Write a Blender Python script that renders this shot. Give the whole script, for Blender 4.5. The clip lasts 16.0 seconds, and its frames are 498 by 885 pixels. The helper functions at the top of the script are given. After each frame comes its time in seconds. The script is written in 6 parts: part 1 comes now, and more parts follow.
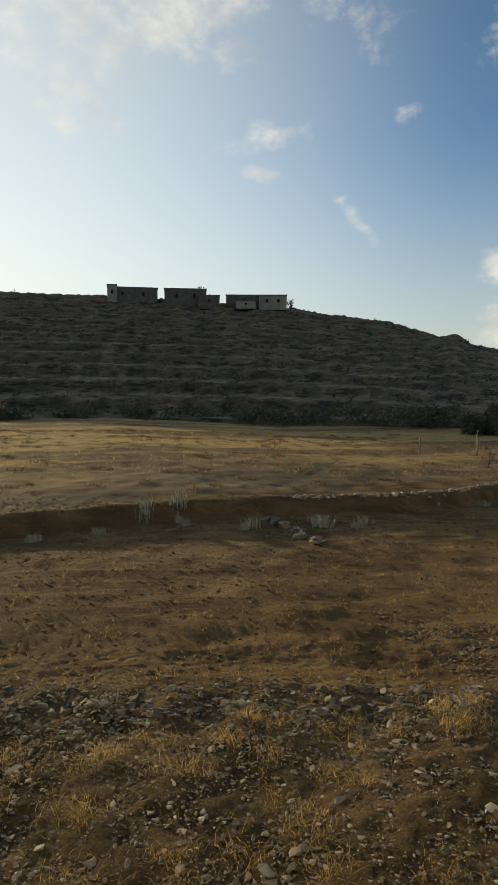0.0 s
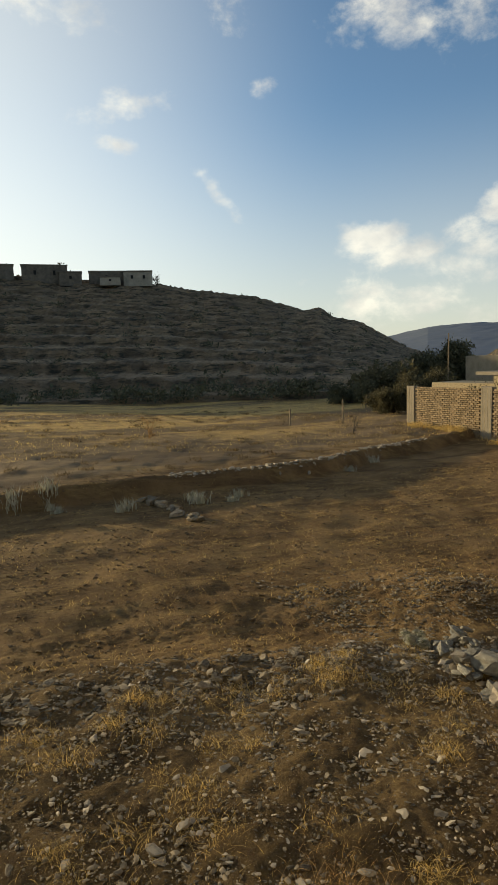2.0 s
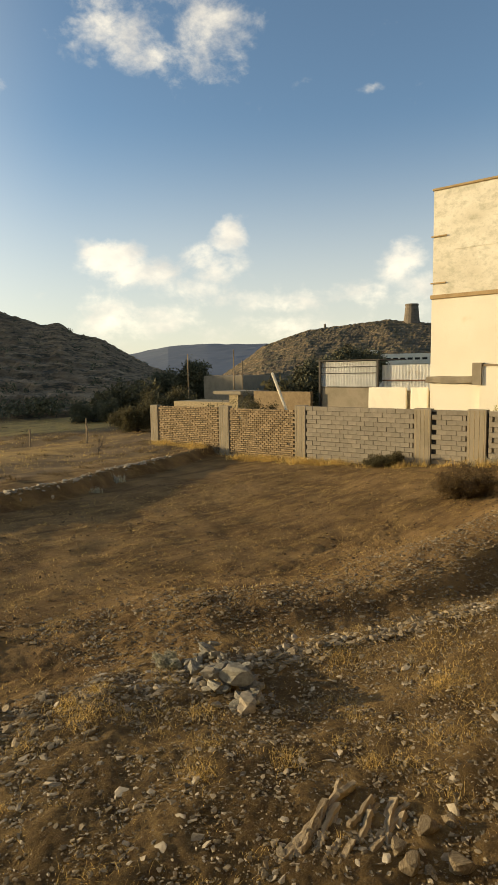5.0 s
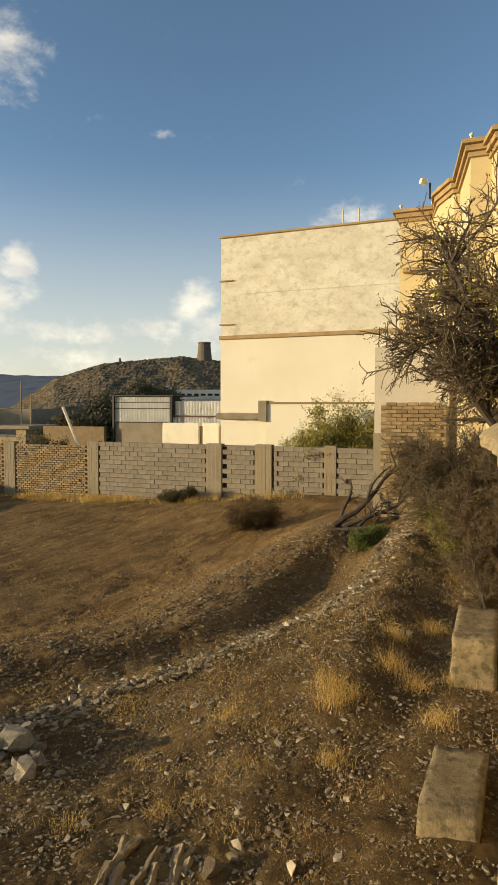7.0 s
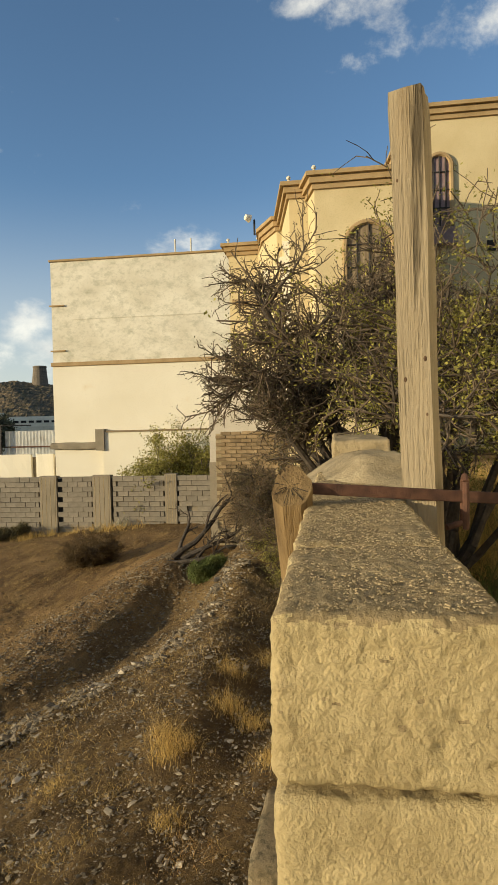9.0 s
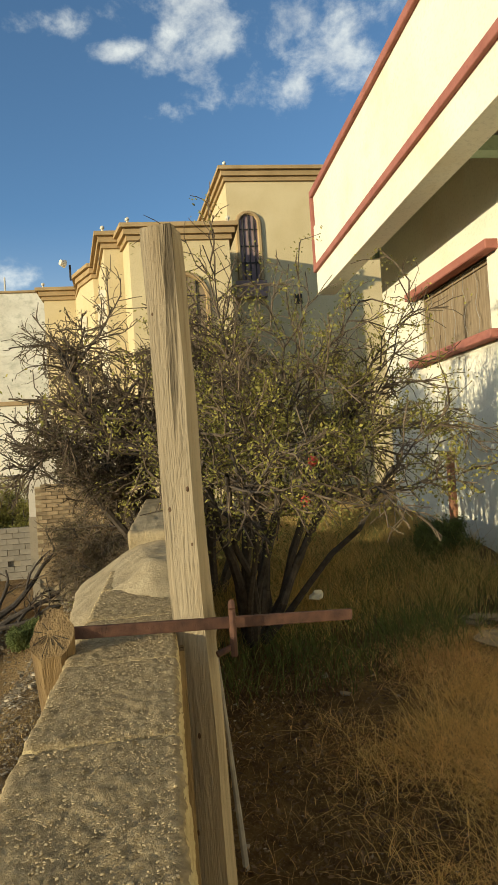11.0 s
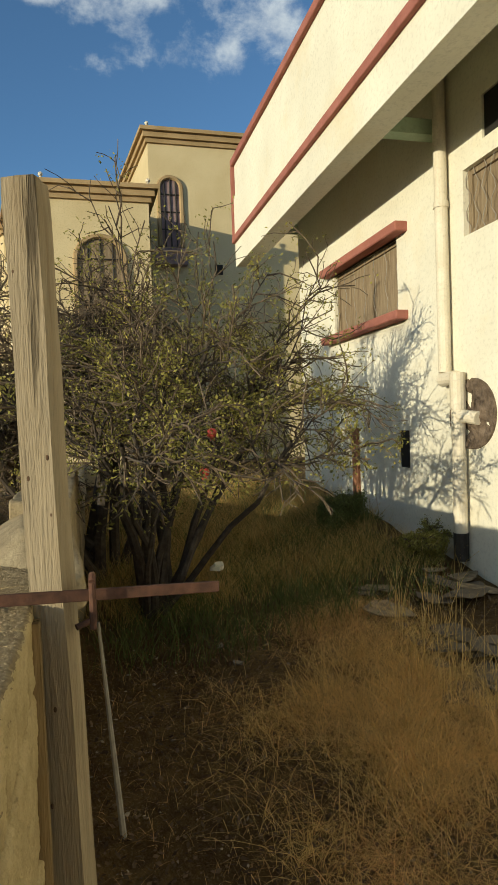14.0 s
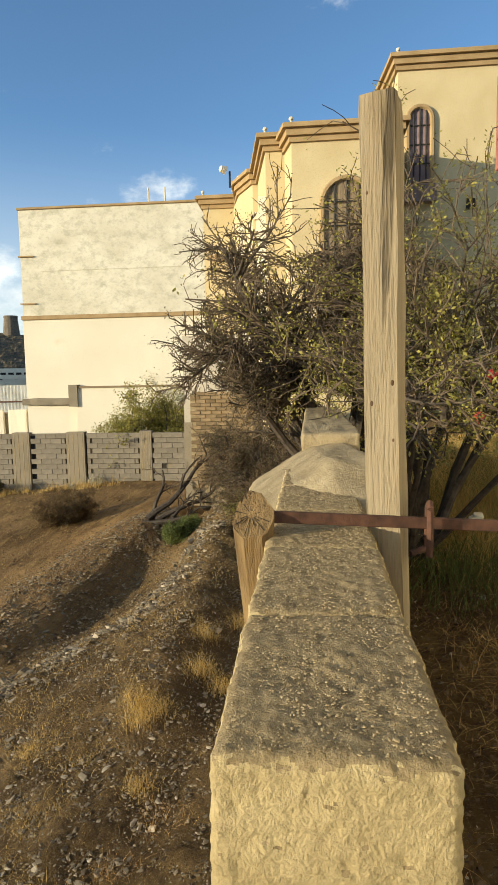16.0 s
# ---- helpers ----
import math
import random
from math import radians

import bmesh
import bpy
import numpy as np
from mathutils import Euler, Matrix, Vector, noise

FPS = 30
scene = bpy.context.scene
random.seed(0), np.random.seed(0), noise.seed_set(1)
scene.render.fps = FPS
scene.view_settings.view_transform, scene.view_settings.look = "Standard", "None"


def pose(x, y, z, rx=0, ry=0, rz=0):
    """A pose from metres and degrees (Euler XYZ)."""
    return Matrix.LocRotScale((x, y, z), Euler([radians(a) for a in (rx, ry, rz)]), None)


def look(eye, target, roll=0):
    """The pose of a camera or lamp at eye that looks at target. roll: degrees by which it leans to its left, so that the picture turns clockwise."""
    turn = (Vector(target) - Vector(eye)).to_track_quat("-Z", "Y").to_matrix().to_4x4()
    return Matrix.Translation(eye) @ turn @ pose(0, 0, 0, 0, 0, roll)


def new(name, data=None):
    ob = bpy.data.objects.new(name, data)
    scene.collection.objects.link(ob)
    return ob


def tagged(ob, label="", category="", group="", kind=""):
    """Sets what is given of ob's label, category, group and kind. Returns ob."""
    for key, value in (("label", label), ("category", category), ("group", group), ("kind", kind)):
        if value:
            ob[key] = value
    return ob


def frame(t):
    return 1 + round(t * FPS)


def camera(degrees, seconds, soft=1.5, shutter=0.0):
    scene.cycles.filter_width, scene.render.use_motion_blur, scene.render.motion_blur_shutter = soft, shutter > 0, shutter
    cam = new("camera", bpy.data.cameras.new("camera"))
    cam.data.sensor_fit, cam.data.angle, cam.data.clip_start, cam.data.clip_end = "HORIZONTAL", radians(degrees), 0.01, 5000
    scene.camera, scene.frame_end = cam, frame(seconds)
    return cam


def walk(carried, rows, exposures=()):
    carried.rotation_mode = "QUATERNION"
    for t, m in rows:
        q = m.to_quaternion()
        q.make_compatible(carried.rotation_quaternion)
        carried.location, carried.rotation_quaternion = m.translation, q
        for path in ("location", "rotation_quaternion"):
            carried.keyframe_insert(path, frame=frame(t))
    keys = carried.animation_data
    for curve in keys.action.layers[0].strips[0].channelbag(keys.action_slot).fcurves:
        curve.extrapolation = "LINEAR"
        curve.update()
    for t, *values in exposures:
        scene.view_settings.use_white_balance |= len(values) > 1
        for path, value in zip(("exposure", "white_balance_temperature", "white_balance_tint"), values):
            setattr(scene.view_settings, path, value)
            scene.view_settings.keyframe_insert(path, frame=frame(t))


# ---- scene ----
cam = camera(43.22, 16.0, soft=0.8)
PATH = [
    (0.0, pose(0.080, 0.161, 1.500, 84.84, -0.22, -15.19)),
    (0.5, pose(0.102, 0.182, 1.500, 84.36, 0.17, -18.06)),
    (1.0, pose(0.124, 0.176, 1.502, 84.29, 0.32, -21.01)),
    (1.5, pose(0.135, 0.168, 1.514, 82.58, 0.49, -23.54)),
    (2.0, pose(0.161, 0.166, 1.503, 82.58, 1.84, -26.80)),
    (2.5, pose(0.164, 0.141, 1.519, 82.63, 1.70, -32.22)),
    (3.0, pose(0.162, 0.131, 1.510, 82.43, 2.55, -36.27)),
    (3.2, pose(0.169, 0.132, 1.507, 81.71, 2.45, -38.04)),
    (5.3, pose(0.210, 0.215, 1.604, 83.56, 0.62, -51.66)),
    (5.5, pose(0.225, 0.205, 1.607, 83.37, 0.51, -53.11)),
    (6.0, pose(0.225, 0.180, 1.623, 84.33, 0.79, -57.29)),
    (6.5, pose(0.237, 0.184, 1.620, 84.11, -0.34, -59.53)),
    (7.0, pose(0.268, 0.123, 1.646, 86.59, -0.03, -68.13)),
    (7.5, pose(0.308, 0.099, 1.666, 86.98, -1.76, -72.83)),
    (8.0, pose(0.281, 0.039, 1.768, 87.54, -0.80, -74.57)),
    (8.2, pose(0.317, 0.030, 1.763, 87.47, -0.24, -76.92)),
    (10.5, look((0.571, -0.185, 2.027), (2.57, -0.19, 2.091), -3.7)),
    (11, look((0.505, -0.213, 2.057), (2.487, -0.475, 2.095), -3.8)),
    (11.5, look((0.482, -0.248, 2.072), (2.441, -0.651, 2.093), -2.7)),
    (12, look((0.485, -0.303, 2.07), (2.415, -0.828, 2.083), -2.6)),
    (12.5, look((0.487, -0.325, 2.063), (2.393, -0.931, 2.06), -0.9)),
    (13, look((0.487, -0.394, 2.051), (2.378, -1.043, 1.977), -3.3)),
    (13.5, look((0.501, -0.397, 2.048), (2.409, -0.996, 1.977), -2.4)),
    (14, look((0.506, -0.353, 2.047), (2.441, -0.854, 1.985), -2.0)),
    (14.5, look((0.512, -0.299, 2.05), (2.487, -0.611, 1.98), -3.2)),
    (15, look((0.529, -0.203, 2.043), (2.524, -0.299, 1.937), -2.3)),
    (15.5, look((0.541, -0.136, 2.02), (2.537, -0.123, 1.886), -1.4)),
    (16, look((0.55, -0.063, 1.998), (2.53, 0.134, 1.794), -1.1)),
]
walk(cam, PATH, [(0.0, 0.12, 7000, 4), (0.7, 0.18, 7050, 4), (2.0, 0.4, 7350, 5), (3.2, 0.54, 7600, 6), (5.3, 0.62, 8100, 7), (7.0, 0.52, 7700, 7), (8.2, 0.42, 7200, 6), (10.5, 0.45, 6550, 3), (11.5, 0.48, 6350, 1),
                 (12.0, 0.34, 6150, 1), (13.0, 0.05, 5950, 0), (13.5, -0.04, 5950, 0), (14.5, 0.5, 6250, 3), (15.5, 0.68, 6350, 4), (16.0, 0.74, 6350, 4)])

# ---- world, sun ----
SUN_YAW, SUN_EL = 30.0, 8.6
world = bpy.data.worlds.new("sky")
scene.world = world
world.use_nodes = True
wn, wl = world.node_tree.nodes, world.node_tree.links
wn.clear()


def wnode(kind, **kw):
    n = wn.new(kind)
    for k, v in kw.items():
        n.inputs[k].default_value = v
    return n


def direction(yaw, el):
    a, e = radians(yaw), radians(el)
    return Vector((-math.sin(a) * math.cos(e), math.cos(a) * math.cos(e), math.sin(e)))


sky = wn.new("ShaderNodeTexSky")
sky.sky_type = "NISHITA"
sky.sun_disc = False
sky.sun_elevation = radians(SUN_EL)
sky.sun_rotation = radians(-SUN_YAW)
sky.altitude = 2000
sky.air_density, sky.dust_density, sky.ozone_density = 1.0, 1.9, 2.6
coord = wn.new("ShaderNodeTexCoord")
squash = wn.new("ShaderNodeVectorMath")
squash.operation = "MULTIPLY"
squash.inputs[1].default_value = (1, 1, 1.5)
wl.new(coord.outputs["Generated"], squash.inputs[0])
billow = wnode("ShaderNodeTexNoise", Scale=12.0, Detail=12.0, Roughness=0.62, Distortion=0.12)
wl.new(squash.outputs[0], billow.inputs["Vector"])
# the clouds that stand in the sky: yaw, elevation, half width and half height in degrees, lean, cover
CLOUDS = [(-10.9, 28.6, 5.2, 3.0, 5, 0.75), (-23, 29, 6, 2.2, 0, 0.4), (1, 27, 4, 3.4, 0, 0.6), (0.6, 22, 2.8, 2.0, -10, 0.62), (-3.4, 20.8, 1.4, 1.5, 0, 0.4), (-3.5, 26, 3, 2.5, 0, 0.45),
          (-16.6, 20.8, 3.4, 1.25, 12, 0.72), (-16.2, 17.8, 1.9, 0.8, 0, 0.7), (-23.9, 14.8, 2.4, 0.8, -48, 0.68), (-29, 22, 1.2, 0.6, 10, 0.4),
          (-38.2, 10.2, 2.8, 1.6, 8, 0.8), (-41.5, 8.6, 3.6, 1.5, 0, 0.72), (-47.9, 11.6, 1.5, 1.7, 0, 0.85), (-46.2, 9.4, 2.6, 1.7, 0, 0.8), (-43.8, 7.6, 4.0, 1.4, 0, 0.6),
          (-52, 6.2, 6.0, 1.3, 0, 0.5), (-63.2, 9.0, 2.0, 1.7, 0, 0.85), (-65, 6.9, 2.6, 1.9, 0, 0.75), (-59.6, 6.6, 3.4, 1.2, 0, 0.6), (-38, 4.6, 9, 2.2, 0, 0.42), (-52, 4, 10, 1.6, 0, 0.42),
          (-40, 27.2, 4.4, 2.6, 0, 0.62), (-46.5, 26.3, 4.2, 3.0, -30, 0.6), (-43.5, 29, 5, 2.2, 0, 0.5), (-61.3, 26, 2.0, 4.0, 12, 0.2), (-61, 22.6, 1.5, 0.5, 8, 0.4), (-54.2, 23.3, 1.3, 0.6, 22, 0.3),
          (-49.2, 23.4, 1.4, 1.0, -10, 0.3), (-73, 18.8, 2.6, 0.8, -8, 0.14), (-75.4, 15.6, 4.6, 1.2, 6, 0.55), (-76.6, 26.4, 1.8, 0.7, 0, 0.14), (-69.6, 10.8, 3, 1.0, 0, 0.35),
          (-94.8, 34.0, 5.4, 3.6, 0, 0.55), (-87.9, 33.1, 3.0, 0.9, 12, 0.62), (-97.4, 30.6, 4.6, 2.3, 10, 0.52), (-108, 32.8, 7.5, 4.0, 0, 0.42), (-103.8, 29.8, 2.0, 1.8, 0, 0.5), (-81.5, 34.4, 2.4, 1.2, 0, 0.5),
          (-92.8, 28.8, 2.2, 1.6, -30, 0.3), (-150, 25, 18, 7, 0, 0.6), (90, 20, 24, 6, 0, 0.6), (160, 30, 18, 8, 0, 0.6)]
total = None
for yaw, el, wide, high, lean, cover in CLOUDS:
    d = direction(yaw, el)
    face = (-d).to_track_quat("-Z", "Y").to_matrix() @ Matrix.Rotation(radians(-lean), 3, "Z")
    local = wn.new("ShaderNodeMapping")
    local.vector_type = "TEXTURE"
    local.inputs["Location"].default_value = d
    local.inputs["Rotation"].default_value = face.to_euler()
    local.inputs["Scale"].default_value = (radians(wide) * 2.1, radians(high) * 2.1, 1.0)
    wl.new(coord.outputs["Generated"], local.inputs["Vector"])
    far = wn.new("ShaderNodeVectorMath")
    far.operation = "LENGTH"
    wl.new(local.outputs[0], far.inputs[0])
    fall = wn.new("ShaderNodeMapRange")
    fall.interpolation_type = "SMOOTHSTEP"
    fall.inputs["From Min"].default_value, fall.inputs["From Max"].default_value = 0.0, 1.0
    fall.inputs["To Min"].default_value, fall.inputs["To Max"].default_value = cover, -0.3
    wl.new(far.outputs["Value"], fall.inputs["Value"])
    if total is None:
        total = fall.outputs[0]
    else:
        m = wn.new("ShaderNodeMath")
        m.operation = "MAXIMUM"
        wl.new(total, m.inputs[0])
        wl.new(fall.outputs[0], m.inputs[1])
        total = m.outputs[0]
addn = wn.new("ShaderNodeMath")
addn.operation = "ADD"
wl.new(total, addn.inputs[0])
rough = wn.new("ShaderNodeMapRange")
rough.clamp = False
rough.inputs["From Min"].default_value, rough.inputs["From Max"].default_value = 0.0, 1.0
rough.inputs["To Min"].default_value, rough.inputs["To Max"].default_value = -1.25, 1.25
wl.new(billow.outputs["Fac"], rough.inputs["Value"])
wl.new(rough.outputs[0], addn.inputs[1])
edge = wn.new("ShaderNodeMapRange")
edge.interpolation_type = "SMOOTHSTEP"
edge.inputs["From Min"].default_value, edge.inputs["From Max"].default_value = 0.1, 0.95
edge.inputs["To Max"].default_value = 0.7
wl.new(addn.outputs[0], edge.inputs["Value"])
shade = wnode("ShaderNodeTexNoise", Scale=16.0, Detail=6.0)
wl.new(squash.outputs[0], shade.inputs["Vector"])
tone = wn.new("ShaderNodeValToRGB")
tone.color_ramp.elements[0].position, tone.color_ramp.elements[0].color = 0.3, (3.5, 3.5, 3.6, 1)
tone.color_ramp.elements[1].position, tone.color_ramp.elements[1].color = 0.62, (5.8, 5.6, 5.2, 1)
wl.new(shade.outputs["Fac"], tone.inputs[0])
mixc = wn.new("ShaderNodeMix")
mixc.data_type = "RGBA"
wl.new(edge.outputs[0], mixc.inputs[0])
# dust in the air: pale low sky and a glow round the sun
sepw = wn.new("ShaderNodeSeparateXYZ")
wl.new(coord.outputs["Generated"], sepw.inputs[0])
low = wn.new("ShaderNodeMapRange")
low.interpolation_type = "SMOOTHSTEP"
low.inputs["From Min"].default_value, low.inputs["From Max"].default_value = 0.0, 0.37
low.inputs["To Min"].default_value, low.inputs["To Max"].default_value = 0.7, 0.0
wl.new(sepw.outputs["Z"], low.inputs["Value"])
dusty = wn.new("ShaderNodeMix")
dusty.data_type = "RGBA"
wl.new(low.outputs[0], dusty.inputs[0])
wl.new(sky.outputs[0], dusty.inputs[6])
dusty.inputs[7].default_value = (3.45, 3.4, 3.25, 1)
toward = wn.new("ShaderNodeVectorMath")
toward.operation = "DOT_PRODUCT"
wl.new(coord.outputs["Generated"], toward.inputs[0])
toward.inputs[1].default_value = direction(SUN_YAW, SUN_EL)
glow = wn.new("ShaderNodeMapRange")
glow.interpolation_type = "SMOOTHSTEP"
glow.inputs["From Min"].default_value, glow.inputs["From Max"].default_value = 0.42, 1.0
glow.inputs["To Max"].default_value = 0.52
wl.new(toward.outputs["Value"], glow.inputs["Value"])
glowing = wn.new("ShaderNodeMix")
glowing.data_type = "RGBA"
wl.new(glow.outputs[0], glowing.inputs[0])
wl.new(dusty.outputs[2], glowing.inputs[6])
glowing.inputs[7].default_value = (6.8, 6.8, 6.4, 1)
wl.new(glowing.outputs[2], mixc.inputs[6])
wl.new(tone.outputs[0], mixc.inputs[7])
back = wnode("ShaderNodeBackground", Strength=0.155)
wl.new(mixc.outputs[2], back.inputs[0])
wout = wn.new("ShaderNodeOutputWorld")
wl.new(back.outputs[0], wout.inputs[0])

sun_data = bpy.data.lights.new("sun", "SUN")
sun_data.energy, sun_data.angle, sun_data.color = 4.2, radians(0.6), (1.0, 0.82, 0.56)
sun = new("sun", sun_data)
sun.matrix_world = look(direction(SUN_YAW, SUN_EL) * 100, (0, 0, 0))

# ---- materials ----
rng = random.Random(7)
nrg = np.random.default_rng(7)


def material(name, stops, scale=3.0, rough=0.9, bump=0.3, bump_scale=40.0, metal=0.0, spec=0.25, detail=8.0, vary=0.0, stretch=None, cracks=0.0, speckle=None,
             stain=None, distance=0.01, thin=0.0):
    """A surface with two scales of colour, fine relief and, where asked, drips, speckles, grain and cracks."""
    m = bpy.data.materials.new(name)
    m.use_nodes = True
    n, l = m.node_tree.nodes, m.node_tree.links
    b = n["Principled BSDF"]
    b.inputs["Roughness"].default_value, b.inputs["Metallic"].default_value = rough, metal
    b.inputs["Specular IOR Level"].default_value = spec
    tc = n.new("ShaderNodeTexCoord")
    src = tc.outputs["Object"]
    if stretch:
        mp = n.new("ShaderNodeMapping")
        mp.inputs["Scale"].default_value = stretch
        l.new(src, mp.inputs[0])
        src = mp.outputs[0]

    def noise_tex(s, d=detail, r=0.6):
        t = n.new("ShaderNodeTexNoise")
        t.inputs["Scale"].default_value, t.inputs["Detail"].default_value, t.inputs["Roughness"].default_value = s, d, r
        l.new(src, t.inputs["Vector"])
        return t

    big = noise_tex(scale)
    ramp = n.new("ShaderNodeValToRGB")
    ramp.color_ramp.elements[0].position, ramp.color_ramp.elements[1].position = 0.3, 0.7
    for i, c in enumerate(stops):
        e = ramp.color_ramp.elements[i] if i < 2 else ramp.color_ramp.elements.new(0.3 + 0.4 * i / len(stops))
        e.color = (*c, 1)
    if len(stops) > 2:
        els = ramp.color_ramp.elements
        for i, e in enumerate(els):
            e.position = 0.3 + 0.4 * i / (len(stops) - 1)
            e.color = (*stops[i], 1)
    l.new(big.outputs["Fac"], ramp.inputs[0])
    col = ramp.outputs[0]

    def blend(fac, colour, kind="MIX"):
        nonlocal col
        mx = n.new("ShaderNodeMix")
        mx.data_type, mx.blend_type = "RGBA", kind
        l.new(fac, mx.inputs[0])
        l.new(col, mx.inputs[6])
        mx.inputs[7].default_value = (*colour, 1)
        col = mx.outputs[2]

    def window(sock, lo, hi, top=1.0):
        r = n.new("ShaderNodeMapRange")
        r.inputs["From Min"].default_value, r.inputs["From Max"].default_value, r.inputs["To Max"].default_value = lo, hi, top
        l.new(sock, r.inputs["Value"])
        return r.outputs[0]

    fine = noise_tex(bump_scale, 6, 0.65)
    blend(window(fine.outputs["Fac"], 0.5, 0.75, 0.35), tuple(c * 0.45 for c in stops[0]))
    if stain:
        s_col, s_scale, s_lo, s_hi = stain
        st = noise_tex(s_scale, 10, 0.7)
        blend(window(st.outputs["Fac"], s_lo, s_hi, 0.85), s_col)
    height = fine.outputs["Fac"]
    if speckle:
        v = n.new("ShaderNodeTexVoronoi")
        v.inputs["Scale"].default_value = speckle[1]
        l.new(src, v.inputs["Vector"])
        blend(window(v.outputs["Color"], 0.72, 0.85, 0.7), speckle[0])
        add = n.new("ShaderNodeMath")
        add.operation = "MULTIPLY_ADD"
        l.new(v.outputs["Distance"], add.inputs[0])
        add.inputs[1].default_value = 0.3
        l.new(height, add.inputs[2])
        height = add.outputs[0]
    if cracks:
        w = n.new("ShaderNodeTexNoise")
        w.inputs["Scale"].default_value, w.inputs["Detail"].default_value = cracks, 5
        mp2 = n.new("ShaderNodeMapping")
        mp2.inputs["Scale"].default_value = (1, 1, 0.07)
        l.new(tc.outputs["Object"], mp2.inputs[0])
        l.new(mp2.outputs[0], w.inputs["Vector"])
        cr = window(w.outputs["Fac"], 0.64, 0.68, 0.85)
        blend(cr, tuple(c * 0.25 for c in stops[0]))
        sub = n.new("ShaderNodeMath")
        sub.operation = "SUBTRACT"
        l.new(height, sub.inputs[0])
        l.new(cr, sub.inputs[1])
        height = sub.outputs[0]
    if vary:
        oi = n.new("ShaderNodeObjectInfo")
        geo = n.new("ShaderNodeNewGeometry")
        sm = n.new("ShaderNodeMath")
        sm.operation = "ADD"
        l.new(oi.outputs["Random"], sm.inputs[0])
        l.new(geo.outputs["Random Per Island"], sm.inputs[1])
        fr = n.new("ShaderNodeMath")
        fr.operation = "FRACT"
        l.new(sm.outputs[0], fr.inputs[0])
        hv = n.new("ShaderNodeHueSaturation")
        l.new(window(fr.outputs[0], 0, 1, 1), hv.inputs["Fac"])
        r = n.new("ShaderNodeMapRange")
        r.inputs["To Min"].default_value, r.inputs["To Max"].default_value = 1 - vary, 1 + vary
        l.new(fr.outputs[0], r.inputs["Value"])
        l.new(r.outputs[0], hv.inputs["Value"])
        hv.inputs["Fac"].default_value = 1
        for lk in list(hv.inputs["Fac"].links):
            l.remove(lk)
        l.new(col, hv.inputs["Color"])
        col = hv.outputs[0]
    l.new(col, b.inputs["Base Color"])
    bp = n.new("ShaderNodeBump")
    bp.inputs["Strength"].default_value, bp.inputs["Distance"].default_value = bump, distance
    l.new(height, bp.inputs["Height"])
    l.new(bp.outputs[0], b.inputs["Normal"])
    if thin:
        tr = n.new("ShaderNodeBsdfTranslucent")
        l.new(col, tr.inputs["Color"])
        ms = n.new("ShaderNodeMixShader")
        ms.inputs[0].default_value = thin
        l.new(b.outputs[0], ms.inputs[1])
        l.new(tr.outputs[0], ms.inputs[2])
        l.new(ms.outputs[0], n["Material Output"].inputs["Surface"])
    return m


